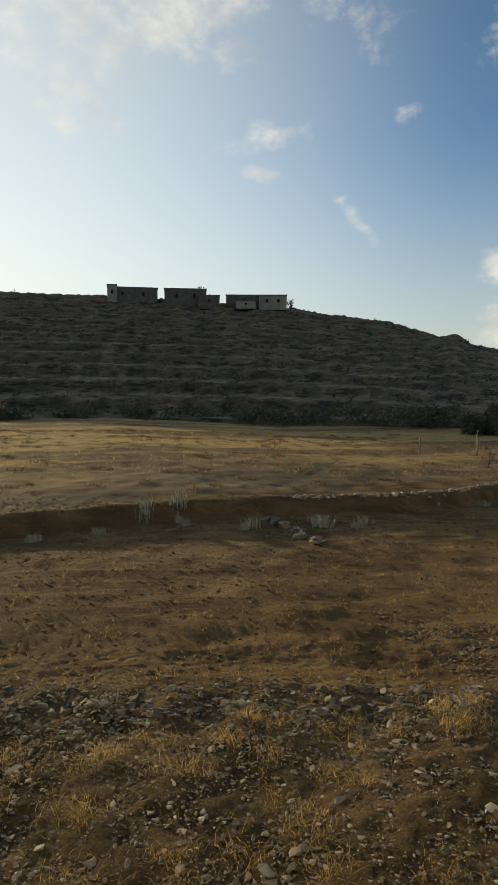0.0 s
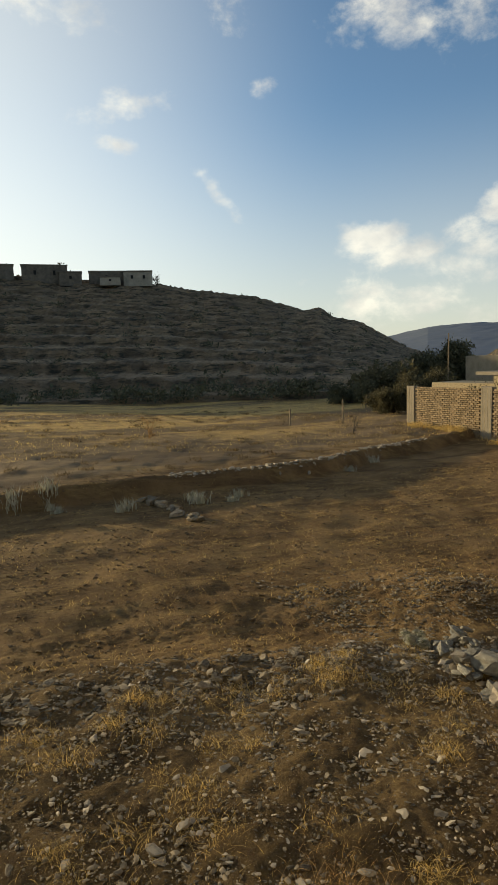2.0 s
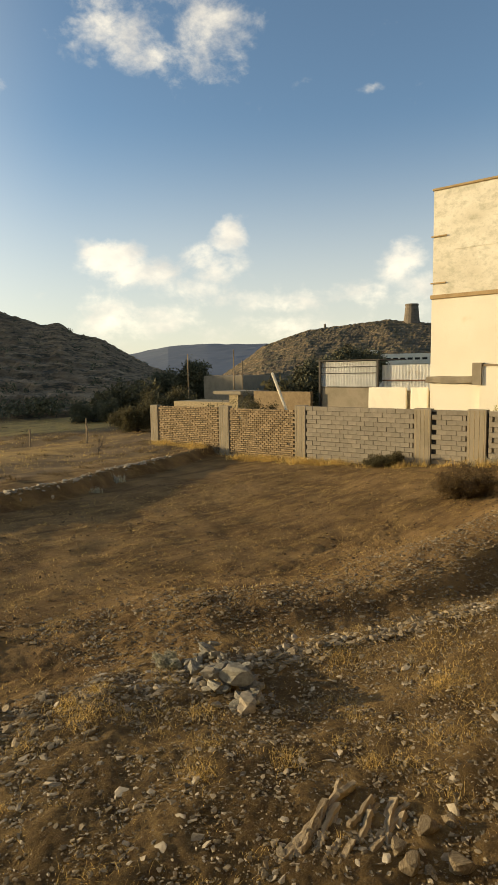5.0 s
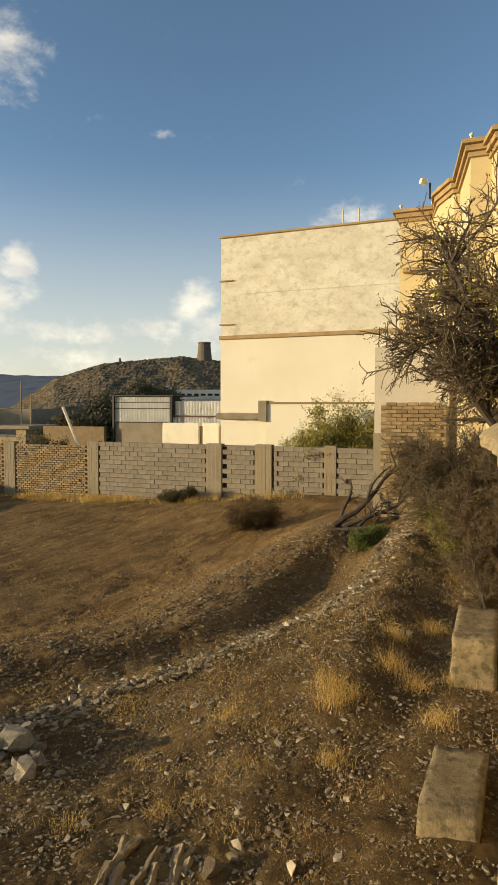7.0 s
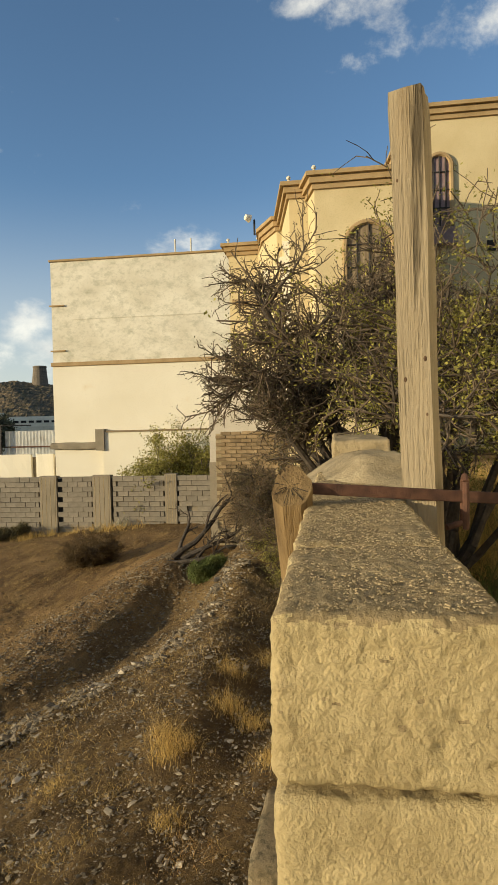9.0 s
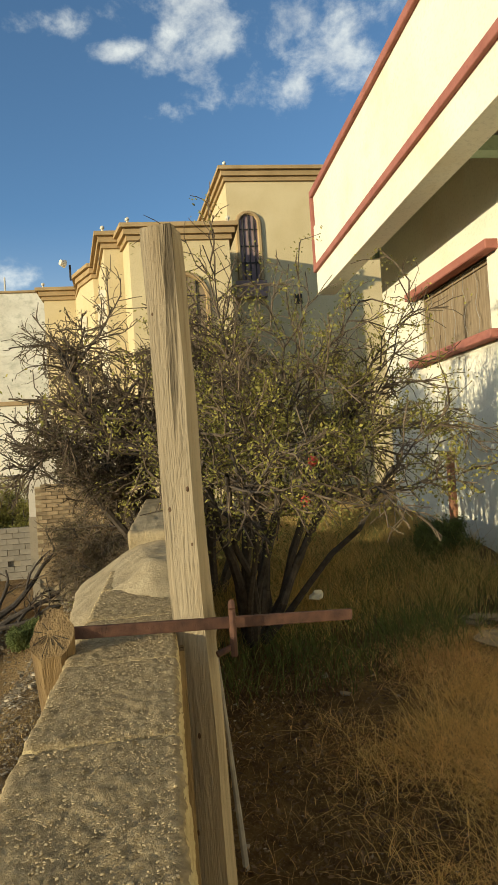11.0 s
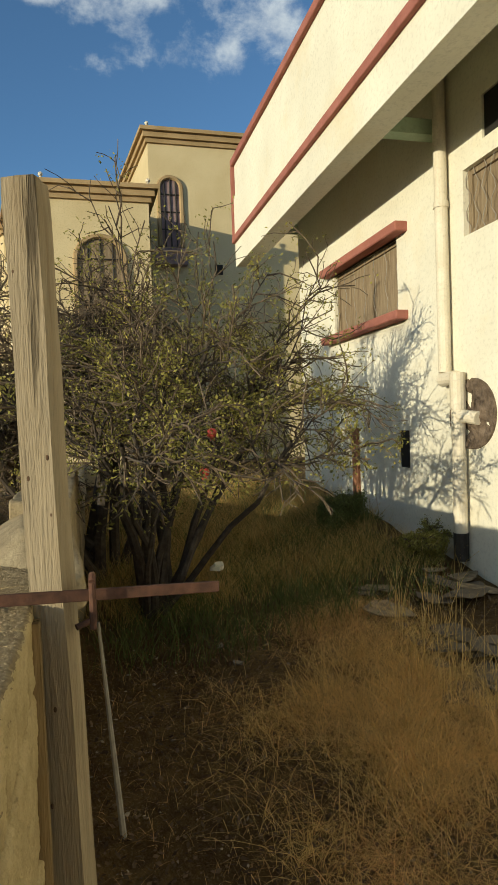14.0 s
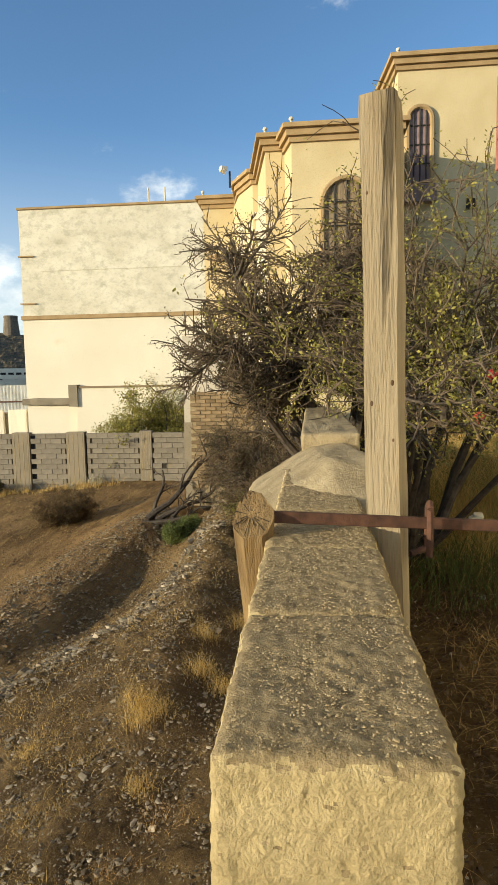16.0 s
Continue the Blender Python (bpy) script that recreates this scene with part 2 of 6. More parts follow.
def ground_material():
    m = bpy.data.materials.new("soil")
    m.use_nodes = True
    n, l = m.node_tree.nodes, m.node_tree.links
    b = n["Principled BSDF"]
    b.inputs["Roughness"].default_value = 0.97
    b.inputs["Specular IOR Level"].default_value = 0.1
    tc = n.new("ShaderNodeTexCoord")
    src = tc.outputs["Object"]

    def tex(s, d=8, r=0.62, st=None):
        t = n.new("ShaderNodeTexNoise")
        t.inputs["Scale"].default_value, t.inputs["Detail"].default_value, t.inputs["Roughness"].default_value = s, d, r
        if st:
            mp = n.new("ShaderNodeMapping")
            mp.inputs["Scale"].default_value = st
            mp.inputs["Rotation"].default_value = (0, 0, 0.35)
            l.new(src, mp.inputs[0])
            l.new(mp.outputs[0], t.inputs["Vector"])
        else:
            l.new(src, t.inputs["Vector"])
        return t.outputs["Fac"]

    def span(sock, lo, hi, a=0.0, z=1.0):
        r = n.new("ShaderNodeMapRange")
        r.interpolation_type = "SMOOTHSTEP"
        r.inputs["From Min"].default_value, r.inputs["From Max"].default_value = lo, hi
        r.inputs["To Min"].default_value, r.inputs["To Max"].default_value = a, z
        l.new(sock, r.inputs["Value"])
        return r.outputs[0]

    def mix(fac, a, c):
        mx = n.new("ShaderNodeMix")
        mx.data_type = "RGBA"
        l.new(fac, mx.inputs[0])
        for s, v in ((6, a), (7, c)):
            if isinstance(v, tuple):
                mx.inputs[s].default_value = (*v, 1)
            else:
                l.new(v, mx.inputs[s])
        return mx.outputs[2]

    def math2(op, a, c):
        t = n.new("ShaderNodeMath")
        t.operation = op
        l.new(a, t.inputs[0])
        if isinstance(c, float):
            t.inputs[1].default_value = c
        else:
            l.new(c, t.inputs[1])
        return t.outputs[0]

    soil = mix(span(tex(1.2), 0.35, 0.68), (0.117, 0.076, 0.032), (0.247, 0.164, 0.072))
    soil = mix(span(tex(70, 4, 0.7), 0.52, 0.68, 0, 0.75), soil, (0.277, 0.217, 0.129))
    soil = mix(span(tex(3.1, 8, 0.7), 0.55, 0.72, 0, 0.6), soil, (0.234, 0.156, 0.057))
    soil = mix(span(tex(14), 0.4, 0.7, 0, 0.6), soil, (0.065, 0.041, 0.026))
    # worked field: long tracks and dry stubble
    field = mix(span(tex(0.5, 8, 0.6), 0.38, 0.66), (0.135, 0.082, 0.035), (0.260, 0.164, 0.074))
    field = mix(span(tex(2.2, 8, 0.7, (0.35, 1.6, 1)), 0.46, 0.66, 0, 0.8), field, (0.312, 0.205, 0.084))
    field = mix(span(tex(0.9, 8, 0.6, (0.1, 2.4, 1)), 0.55, 0.68, 0, 0.5), field, (0.078, 0.045, 0.025))
    field = mix(span(tex(30, 5, 0.75), 0.52, 0.7, 0, 0.7), field, (0.260, 0.180, 0.091))
    field = mix(span(tex(17, 5, 0.75), 0.54, 0.7, 0, 0.7), field, (0.060, 0.037, 0.021))
    # upper field: gold straw and bare grey soil
    straw_gold = mix(span(tex(0.11, 8, 0.6, (0.45, 1.8, 1)), 0.42, 0.56), (0.2, 0.135, 0.07), (0.56, 0.36, 0.13))
    sep = n.new("ShaderNodeSeparateXYZ")
    l.new(src, sep.inputs[0])
    wob = math2("MULTIPLY", tex(0.4), 4.0)
    ya = math2("ADD", sep.outputs["Y"], wob)
    lean = math2("ADD", ya, math2("MULTIPLY", sep.outputs["X"], 0.32))
    col = mix(span(lean, 8.3, 10.2), soil, field)
    ledge = math2("SUBTRACT", sep.outputs["Y"], math2("MULTIPLY", sep.outputs["X"], 0.32))
    # gold straw towards the hill, bare grey soil with a few gold patches nearer
    grey_soil = mix(span(tex(0.35, 8, 0.65, (0.5, 1.6, 1)), 0.4, 0.62), (0.165, 0.116, 0.068), (0.27, 0.19, 0.106))
    grey_soil = mix(span(tex(0.2, 6, 0.6, (0.4, 1.8, 1)), 0.56, 0.64, 0, 0.7), grey_soil, (0.38, 0.25, 0.1))
    beyond = math2("ADD", ledge, math2("MULTIPLY", tex(0.09, 5, 0.6), 22.0))
    straw = mix(span(beyond, 31.0, 38.0), grey_soil, straw_gold)
    straw = mix(span(tex(1.5, 8, 0.7), 0.45, 0.7, 0, 0.6), straw, (0.115, 0.078, 0.045))
    col = mix(span(ledge, 16.2, 17.2), col, straw)
    l.new(col, b.inputs["Base Color"])
    v = n.new("ShaderNodeTexVoronoi")
    v.inputs["Scale"].default_value = 26
    l.new(src, v.inputs["Vector"])
    h = math2("ADD", math2("MULTIPLY", tex(45, 6, 0.7), 0.35), tex(7, 12, 0.78))
    bp = n.new("ShaderNodeBump")
    bp.inputs["Strength"].default_value, bp.inputs["Distance"].default_value = 1.0, 0.08
    l.new(h, bp.inputs["Height"])
    l.new(bp.outputs[0], b.inputs["Normal"])
    return m


M = {}
M["soil"] = ground_material()
M["stone"] = material("field stone", [(0.115, 0.09, 0.058), (0.29, 0.235, 0.155)], 6, 0.85, 0.5, 45, vary=0.45)
M["pale_stone"] = material("pale stone", [(0.24, 0.2, 0.14), (0.45, 0.385, 0.285)], 6, 0.85, 0.5, 40, vary=0.35)
M["tan_rock"] = material("banded tan rock", [(0.17, 0.125, 0.075), (0.4, 0.32, 0.21)], 6, 0.9, 1.0, 24, stretch=(1, 5, 1), distance=0.02)
M["dry"] = material("dry grass", [(0.46, 0.31, 0.1), (0.72, 0.53, 0.21)], 8, 0.9, 0.1, 60, vary=0.35, thin=0.4)
M["rust_grass"] = material("russet dry grass", [(0.4, 0.23, 0.09), (0.68, 0.46, 0.2)], 8, 0.9, 0.1, 60, vary=0.35, thin=0.4)
M["weed"] = material("green weed", [(0.09, 0.12, 0.035), (0.2, 0.22, 0.075)], 8, 0.8, 0.1, 60, vary=0.4, thin=0.4)
M["silver"] = material("silvery plant", [(0.32, 0.31, 0.22), (0.55, 0.52, 0.4)], 8, 0.85, 0.1, 60, vary=0.25)
M["bark"] = material("grey bark", [(0.035, 0.028, 0.022), (0.095, 0.077, 0.06)], 20, 0.9, 0.6, 60, vary=0.25)
M["twig"] = material("dry twigs", [(0.065, 0.048, 0.033), (0.165, 0.125, 0.085)], 20, 0.9, 0.2, 60, vary=0.3)
M["leaf"] = material("olive green leaves", [(0.13, 0.135, 0.03), (0.42, 0.37, 0.1)], 9, 0.65, 0.1, 60, vary=0.45, thin=0.4)
M["dull_leaf"] = material("dull thorn leaves", [(0.055, 0.05, 0.026), (0.15, 0.128, 0.062)], 9, 0.7, 0.1, 60, vary=0.4, thin=0.4)
M["far_leaf"] = material("dark scrub", [(0.06, 0.062, 0.036), (0.14, 0.13, 0.07)], 3, 0.8, 0.1, 60, vary=0.35)
M["fruit"] = material("pomegranate skin", [(0.33, 0.035, 0.03), (0.52, 0.1, 0.07)], 20, 0.4, 0.1, 80)
M["block"] = material("weathered cement block", [(0.4, 0.31, 0.155), (0.6, 0.485, 0.265)], 9, 0.95, 0.9, 150, detail=12, stain=((0.26, 0.2, 0.12), 5, 0.6, 0.75), distance=0.01)
M["block_top"] = material("pebbly worn cement top", [(0.19, 0.14, 0.07), (0.43, 0.33, 0.18)], 60, 0.95, 0.7, 240, detail=12, stain=((0.2, 0.155, 0.09), 8, 0.54, 0.78), distance=0.007)
M["old_concrete"] = material("lichen-stained old concrete", [(0.17, 0.13, 0.075), (0.32, 0.255, 0.155)], 9, 0.95, 1.0, 60, stain=((0.08, 0.068, 0.04), 8, 0.48, 0.62))
M["mortar"] = material("rough mortar", [(0.23, 0.178, 0.1), (0.42, 0.34, 0.21)], 9, 0.95, 0.8, 90, stain=((0.22, 0.18, 0.115), 5, 0.54, 0.7))
M["timber"] = material("weathered timber", [(0.235, 0.18, 0.108), (0.44, 0.365, 0.245)], 6, 0.88, 0.9, 40, stretch=(3, 3, 0.22), cracks=10, stain=((0.2, 0.16, 0.105), 3, 0.5, 0.72), distance=0.01)
M["timber_tan"] = material("tan timber", [(0.17, 0.115, 0.05), (0.36, 0.255, 0.12)], 6, 0.85, 0.9, 40, stretch=(3, 3, 0.3), cracks=14, distance=0.008)
M["log_wood"] = material("dark split log", [(0.13, 0.085, 0.04), (0.34, 0.23, 0.105)], 6, 0.85, 1.0, 40, stretch=(3, 3, 0.25), cracks=16, distance=0.01)
M["rust"] = material("rusty iron", [(0.06, 0.033, 0.024), (0.15, 0.075, 0.05)], 30, 0.8, 0.4, 120, metal=0.2)
M["white_wall"] = material("white limewash", [(0.66, 0.63, 0.52), (0.77, 0.74, 0.62)], 1.3, 0.9, 0.25, 30, stain=((0.66, 0.57, 0.38), 0.9, 0.54, 0.78))
M["green_wall"] = material("green soffit paint", [(0.14, 0.2, 0.12), (0.24, 0.3, 0.19)], 2, 0.8, 0.2, 30)
M["red_paint"] = material("red trim paint", [(0.27, 0.1, 0.075), (0.37, 0.15, 0.115)], 5, 0.8, 0.3, 40)
M["yellow_wall"] = material("yellow plaster", [(0.52, 0.42, 0.235), (0.61, 0.51, 0.305)], 1.2, 0.9, 0.2, 40)
M["cornice"] = material("brown cornice", [(0.3, 0.21, 0.1), (0.42, 0.3, 0.16)], 2.5, 0.85, 0.2, 40)
M["cream"] = material("stained cream render", [(0.56, 0.52, 0.41), (0.72, 0.685, 0.57)], 1.1, 0.92, 0.4, 9, stain=((0.33, 0.325, 0.235), 2.6, 0.5, 0.74), stretch=(1, 0.8, 1.15))
M["cream_clean"] = material("cream paint", [(0.68, 0.63, 0.5), (0.75, 0.705, 0.58)], 0.5, 0.9, 0.15, 20, stain=((0.62, 0.5, 0.32), 0.7, 0.62, 0.8))
M["grey_block"] = material("grey concrete block", [(0.18, 0.16, 0.125), (0.245, 0.215, 0.17)], 4, 0.95, 0.4, 60, vary=0.13)
M["tan_brick"] = material("tan mud brick", [(0.19, 0.137, 0.078), (0.3, 0.222, 0.13)], 5, 0.95, 0.5, 60, vary=0.28)
M["concrete"] = material("raw concrete", [(0.2, 0.17, 0.12), (0.29, 0.25, 0.185)], 1.5, 0.95, 0.4, 30, stain=((0.22, 0.18, 0.13), 1.5, 0.54, 0.7))
M["pale_concrete"] = material("pale concrete", [(0.42, 0.38, 0.31), (0.54, 0.5, 0.42)], 1.0, 0.95, 0.3, 30)
# near-black colour that stands for the shade inside openings and hollows
M["dark"] = material("near-black hollow shade", [(0.015, 0.014, 0.012), (0.03, 0.028, 0.024)], 3, 0.9, 0.1, 30)
M["steel"] = material("dark steel", [(0.03, 0.028, 0.025), (0.06, 0.055, 0.05)], 10, 0.6, 0.2, 60, metal=0.5)
M["zinc"] = material("painted corrugated sheet", [(0.55, 0.56, 0.54), (0.72, 0.72, 0.68)], 1.5, 0.5, 0.1, 40, stain=((0.4, 0.34, 0.26), 1.2, 0.58, 0.75))
M["pvc"] = material("cream plastic pipe", [(0.58, 0.52, 0.4), (0.7, 0.64, 0.52)], 4, 0.5, 0.1, 40)
M["wood_old"] = material("old grey brown boards", [(0.16, 0.115, 0.07), (0.32, 0.25, 0.16)], 6, 0.9, 0.5, 50, stretch=(5, 5, 0.4))
M["rust_door"] = material("rust brown door", [(0.2, 0.085, 0.045), (0.32, 0.16, 0.09)], 6, 0.8, 0.3, 50)
M["purple"] = material("purple grey shutter", [(0.2, 0.135, 0.135), (0.3, 0.22, 0.21)], 5, 0.8, 0.2, 40)
# level colour bands hold dark stone and the painted shade of terrace walls
M["hill"] = material("hill scree with shade bands", [(0.14, 0.096, 0.056), (0.3, 0.207, 0.122), (0.43, 0.3, 0.175)], 0.16, 0.95, 1.0, 1.4, stain=((0.05, 0.048, 0.032), 0.35, 0.5, 0.6), distance=0.8, stretch=(1, 1, 6))
M["hill_warm"] = material("warm rocky hill", [(0.075, 0.058, 0.036), (0.17, 0.122, 0.068), (0.29, 0.2, 0.1)], 0.1, 0.95, 0.8, 0.9, stain=((0.045, 0.048, 0.026), 0.22, 0.46, 0.58), distance=0.8, stretch=(1, 1, 6))
# the blue of distant haze is mixed into this surface colour
M["mountain"] = material("far mountain with haze tint", [(0.1, 0.125, 0.16), (0.13, 0.155, 0.19)], 0.01, 1.0, 0.2, 0.05)
M["hut_wall"] = material("dull rendered masonry", [(0.26, 0.225, 0.17), (0.4, 0.35, 0.27)], 0.9, 0.95, 0.4, 6)
M["brown_leaf"] = material("dry brown leaves", [(0.1, 0.07, 0.035), (0.21, 0.145, 0.07)], 9, 0.8, 0.1, 60, vary=0.4, thin=0.4)
M["knot"] = material("dark wood knot", [(0.06, 0.035, 0.02), (0.13, 0.08, 0.045)], 60, 0.9, 0.3, 90)
M["soffit_pale"] = material("pale green paint", [(0.34, 0.44, 0.3), (0.46, 0.55, 0.4)], 3, 0.8, 0.2, 30)
M["iron_grey"] = material("grey painted iron", [(0.22, 0.2, 0.17), (0.36, 0.33, 0.28)], 10, 0.7, 0.2, 60)
M["conduit"] = material("grey plastic conduit", [(0.34, 0.31, 0.26), (0.46, 0.42, 0.35)], 6, 0.6, 0.1, 60)
M["bare_masonry"] = material("bare crumbling masonry", [(0.085, 0.06, 0.042), (0.25, 0.19, 0.14)], 12, 0.95, 1.0, 40, distance=0.03)
M["cement_pebble"] = material("cement pebbles", [(0.28, 0.215, 0.12), (0.47, 0.375, 0.22)], 30, 0.9, 0.3, 90, vary=0.25)
# lighter copies of the dry and russet grass: extra garden light in the colour
M["bright_dry_grass"] = material("golden dry grass, brightened", [(0.62, 0.42, 0.15), (0.9, 0.67, 0.29)], 8, 0.9, 0.1, 60, vary=0.3, thin=0.5)
M["bright_russet_grass"] = material("russet dry grass, brightened", [(0.5, 0.285, 0.11), (0.84, 0.56, 0.26)], 8, 0.9, 0.1, 60, vary=0.35, thin=0.5)
M["grey_rock"] = material("grey boulder", [(0.13, 0.118, 0.09), (0.29, 0.268, 0.215)], 7, 0.85, 0.7, 30, vary=0.3, distance=0.015)
M["clod"] = material("earth clods", [(0.085, 0.058, 0.03), (0.2, 0.138, 0.072)], 8, 0.95, 0.5, 45, vary=0.4)
M["litter"] = material("dead leaf litter", [(0.09, 0.06, 0.04), (0.2, 0.14, 0.085)], 9, 0.9, 0.1, 60, vary=0.5, thin=0.4)
M["ruin"] = material("dark stone masonry", [(0.1, 0.085, 0.065), (0.2, 0.165, 0.125)], 1.2, 0.95, 0.6, 6)
M["clay"] = material("pinkish clay", [(0.42, 0.3, 0.22), (0.6, 0.48, 0.38)], 14, 0.8, 0.4, 60, stain=((0.25, 0.17, 0.1), 9, 0.5, 0.65))


# ---- helpers for shapes ----
def mesh_object(name, verts, faces, mat, parent=None, smooth=False):
    me = bpy.data.meshes.new(name)
    me.from_pydata([tuple(v) for v in verts], [], [tuple(f) for f in faces])
    me.materials.append(mat)
    if smooth:
        me.polygons.foreach_set("use_smooth", [True] * len(me.polygons))
    me.update()
    ob = new(name, me)
    if parent:
        ob.parent = parent
    return ob


def part(name, bm, mat, parent=None, label="", smooth=False):
    me = bpy.data.meshes.new(name)
    bmesh.ops.recalc_face_normals(bm, faces=bm.faces)
    bm.to_mesh(me)
    bm.free()
    me.materials.append(mat)
    if smooth:
        me.polygons.foreach_set("use_smooth", [True] * len(me.polygons))
    ob = new(name, me)
    if parent:
        ob.parent = parent
    if label:
        ob["label"] = label
    return ob


def empty(name, at, label, category, group="", kind=""):
    ob = new(name)
    ob.location = at
    ob.empty_display_size = 0.1
    bpy.context.view_layer.update()
    return tagged(ob, label, category, group, kind)


def under(ob, parent):
    """Parent a part built in world places to a thing whose empty stands elsewhere."""
    ob.parent = parent
    ob.matrix_parent_inverse = Matrix.Translation(-parent.location)
    return ob


def box(bm, x0, x1, y0, y1, z0, z1, bevel=0.0, turn=None):
    r = bmesh.ops.create_cube(bm, size=1)
    vs = r["verts"]
    bmesh.ops.scale(bm, vec=(x1 - x0, y1 - y0, z1 - z0), verts=vs)
    bmesh.ops.translate(bm, vec=((x0 + x1) / 2, (y0 + y1) / 2, (z0 + z1) / 2), verts=vs)
    if turn:
        bmesh.ops.transform(bm, matrix=turn, verts=vs)
    if bevel:
        es = list({e for v in vs for e in v.link_edges})
        bmesh.ops.bevel(bm, geom=es, offset=bevel, segments=1, affect="EDGES", profile=0.5)
    return bm


def boxes(*lists, bevel=0.0):
    bm = bmesh.new()
    for b in lists:
        box(bm, *b, bevel=bevel)
    return bm


def rod(bm, a, b, r0, r1=None, sides=10):
    a, b = Vector(a), Vector(b)
    q = (b - a).to_track_quat("Z", "Y").to_matrix().to_4x4()
    r = bmesh.ops.create_cone(bm, cap_ends=True, segments=sides, radius1=r0, radius2=r0 if r1 is None else r1, depth=(b - a).length)
    bmesh.ops.transform(bm, matrix=Matrix.Translation((a + b) / 2) @ q, verts=r["verts"])
    return bm


def prism(bm, pts, z0, z1):
    lo = [bm.verts.new((x, y, z0)) for x, y in pts]
    hi = [bm.verts.new((x, y, z1)) for x, y in pts]
    k = len(pts)
    bm.faces.new(lo[::-1])
    bm.faces.new(hi)
    for i in range(k):
        bm.faces.new((lo[i], lo[(i + 1) % k], hi[(i + 1) % k], hi[i]))
    return bm


def offset_poly(pts, d):
    """A plan outline (counter-clockwise or not) pushed outwards by d."""
    area = sum(pts[i][0] * pts[(i + 1) % len(pts)][1] - pts[(i + 1) % len(pts)][0] * pts[i][1] for i in range(len(pts)))
    s = 1 if area > 0 else -1
    out = []
    for i, p in enumerate(pts):
        a, b = Vector(pts[i - 1]), Vector(pts[(i + 1) % len(pts)])
        p = Vector(p)
        e1, e2 = (p - a).normalized(), (b - p).normalized()
        n1, n2 = Vector((e1.y, -e1.x)) * s, Vector((e2.y, -e2.x)) * s
        mdir = n1 + n2
        out.append(tuple(p + mdir * (d / max(0.3, mdir.dot(n1)))))
    return out


def rough_block(size, cuts, wobble, freq, seed, round_edges=0.01):
    """A worn block: a box cut fine, rounded at its edges and pushed about."""
    bm = bmesh.new()
    bmesh.ops.create_cube(bm, size=1)
    bmesh.ops.subdivide_edges(bm, edges=bm.edges, cuts=cuts, use_grid_fill=True)
    hx, hy, hz = (s / 2 for s in size)
    for v in bm.verts:
        p = Vector((v.co.x * size[0], v.co.y * size[1], v.co.z * size[2]))
        core = Vector((max(-hx + round_edges, min(hx - round_edges, p.x)), max(-hy + round_edges, min(hy - round_edges, p.y)), max(-hz + round_edges, min(hz - round_edges, p.z))))
        d = p - core
        if d.length > 1e-6:
            p = core + d.normalized() * min(d.length, round_edges)
        k = noise.noise_vector(p * freq + Vector((seed, seed * 1.7, -seed))) * wobble + noise.noise_vector(p * freq * 4 + Vector((seed, 3, 1))) * wobble * 0.35
        v.co = p + k
    return bm


# ---- the lie of the land ----
def ss(a, b, x):
    t = np.clip((x - a) / (b - a), 0, 1)
    return t * t * (3 - 2 * t)


DITCH_X = [-30, -1, 1.6, 4.2, 6.5, 7.8, 9.3, 11.6, 14.2, 40]
DITCH_Y = [8.5, 6.5, 6.0, 5.45, 4.3, 3.2, 2.45, 1.98, 1.55, 0.9]
BANK_X = [-60, -10, -1.8, 5.6, 9, 12.5, 16.2, 20.2, 24, 60]
BANK_Y = [6, 13.6, 15.5, 16.8, 17.0, 18.2, 20.3, 21.6, 23, 40]


def lumps(x, y, s, seed):
    return (np.sin(x * s + seed) * np.cos(y * s * 1.13 - seed * 2) + 0.6 * np.sin(x * s * 2.3 - y * s * 1.7 + seed * 3) + 0.35 * np.cos(x * s * 4.9 + y * s * 5.3 + seed)) / 1.95


def value_noise(x, y, seed):
    """Smooth noise between -1 and 1 on a unit grid."""
    xi, yi = np.floor(x), np.floor(y)
    u, v = x - xi, y - yi
    u, v = u * u * (3 - 2 * u), v * v * (3 - 2 * v)

    def corner(i, j):
        h = np.sin((xi + i) * 127.1 + (yi + j) * 311.7 + seed * 74.7) * 43758.5453
        return 2 * (h - np.floor(h)) - 1

    return (corner(0, 0) * (1 - u) + corner(1, 0) * u) * (1 - v) + (corner(0, 1) * (1 - u) + corner(1, 1) * u) * v


def crumble(x, y, scale, octaves, seed):
    return sum(value_noise(x * scale * 2.1 ** k, y * scale * 2.1 ** k, seed + k) * 0.55 ** k for k in range(octaves))


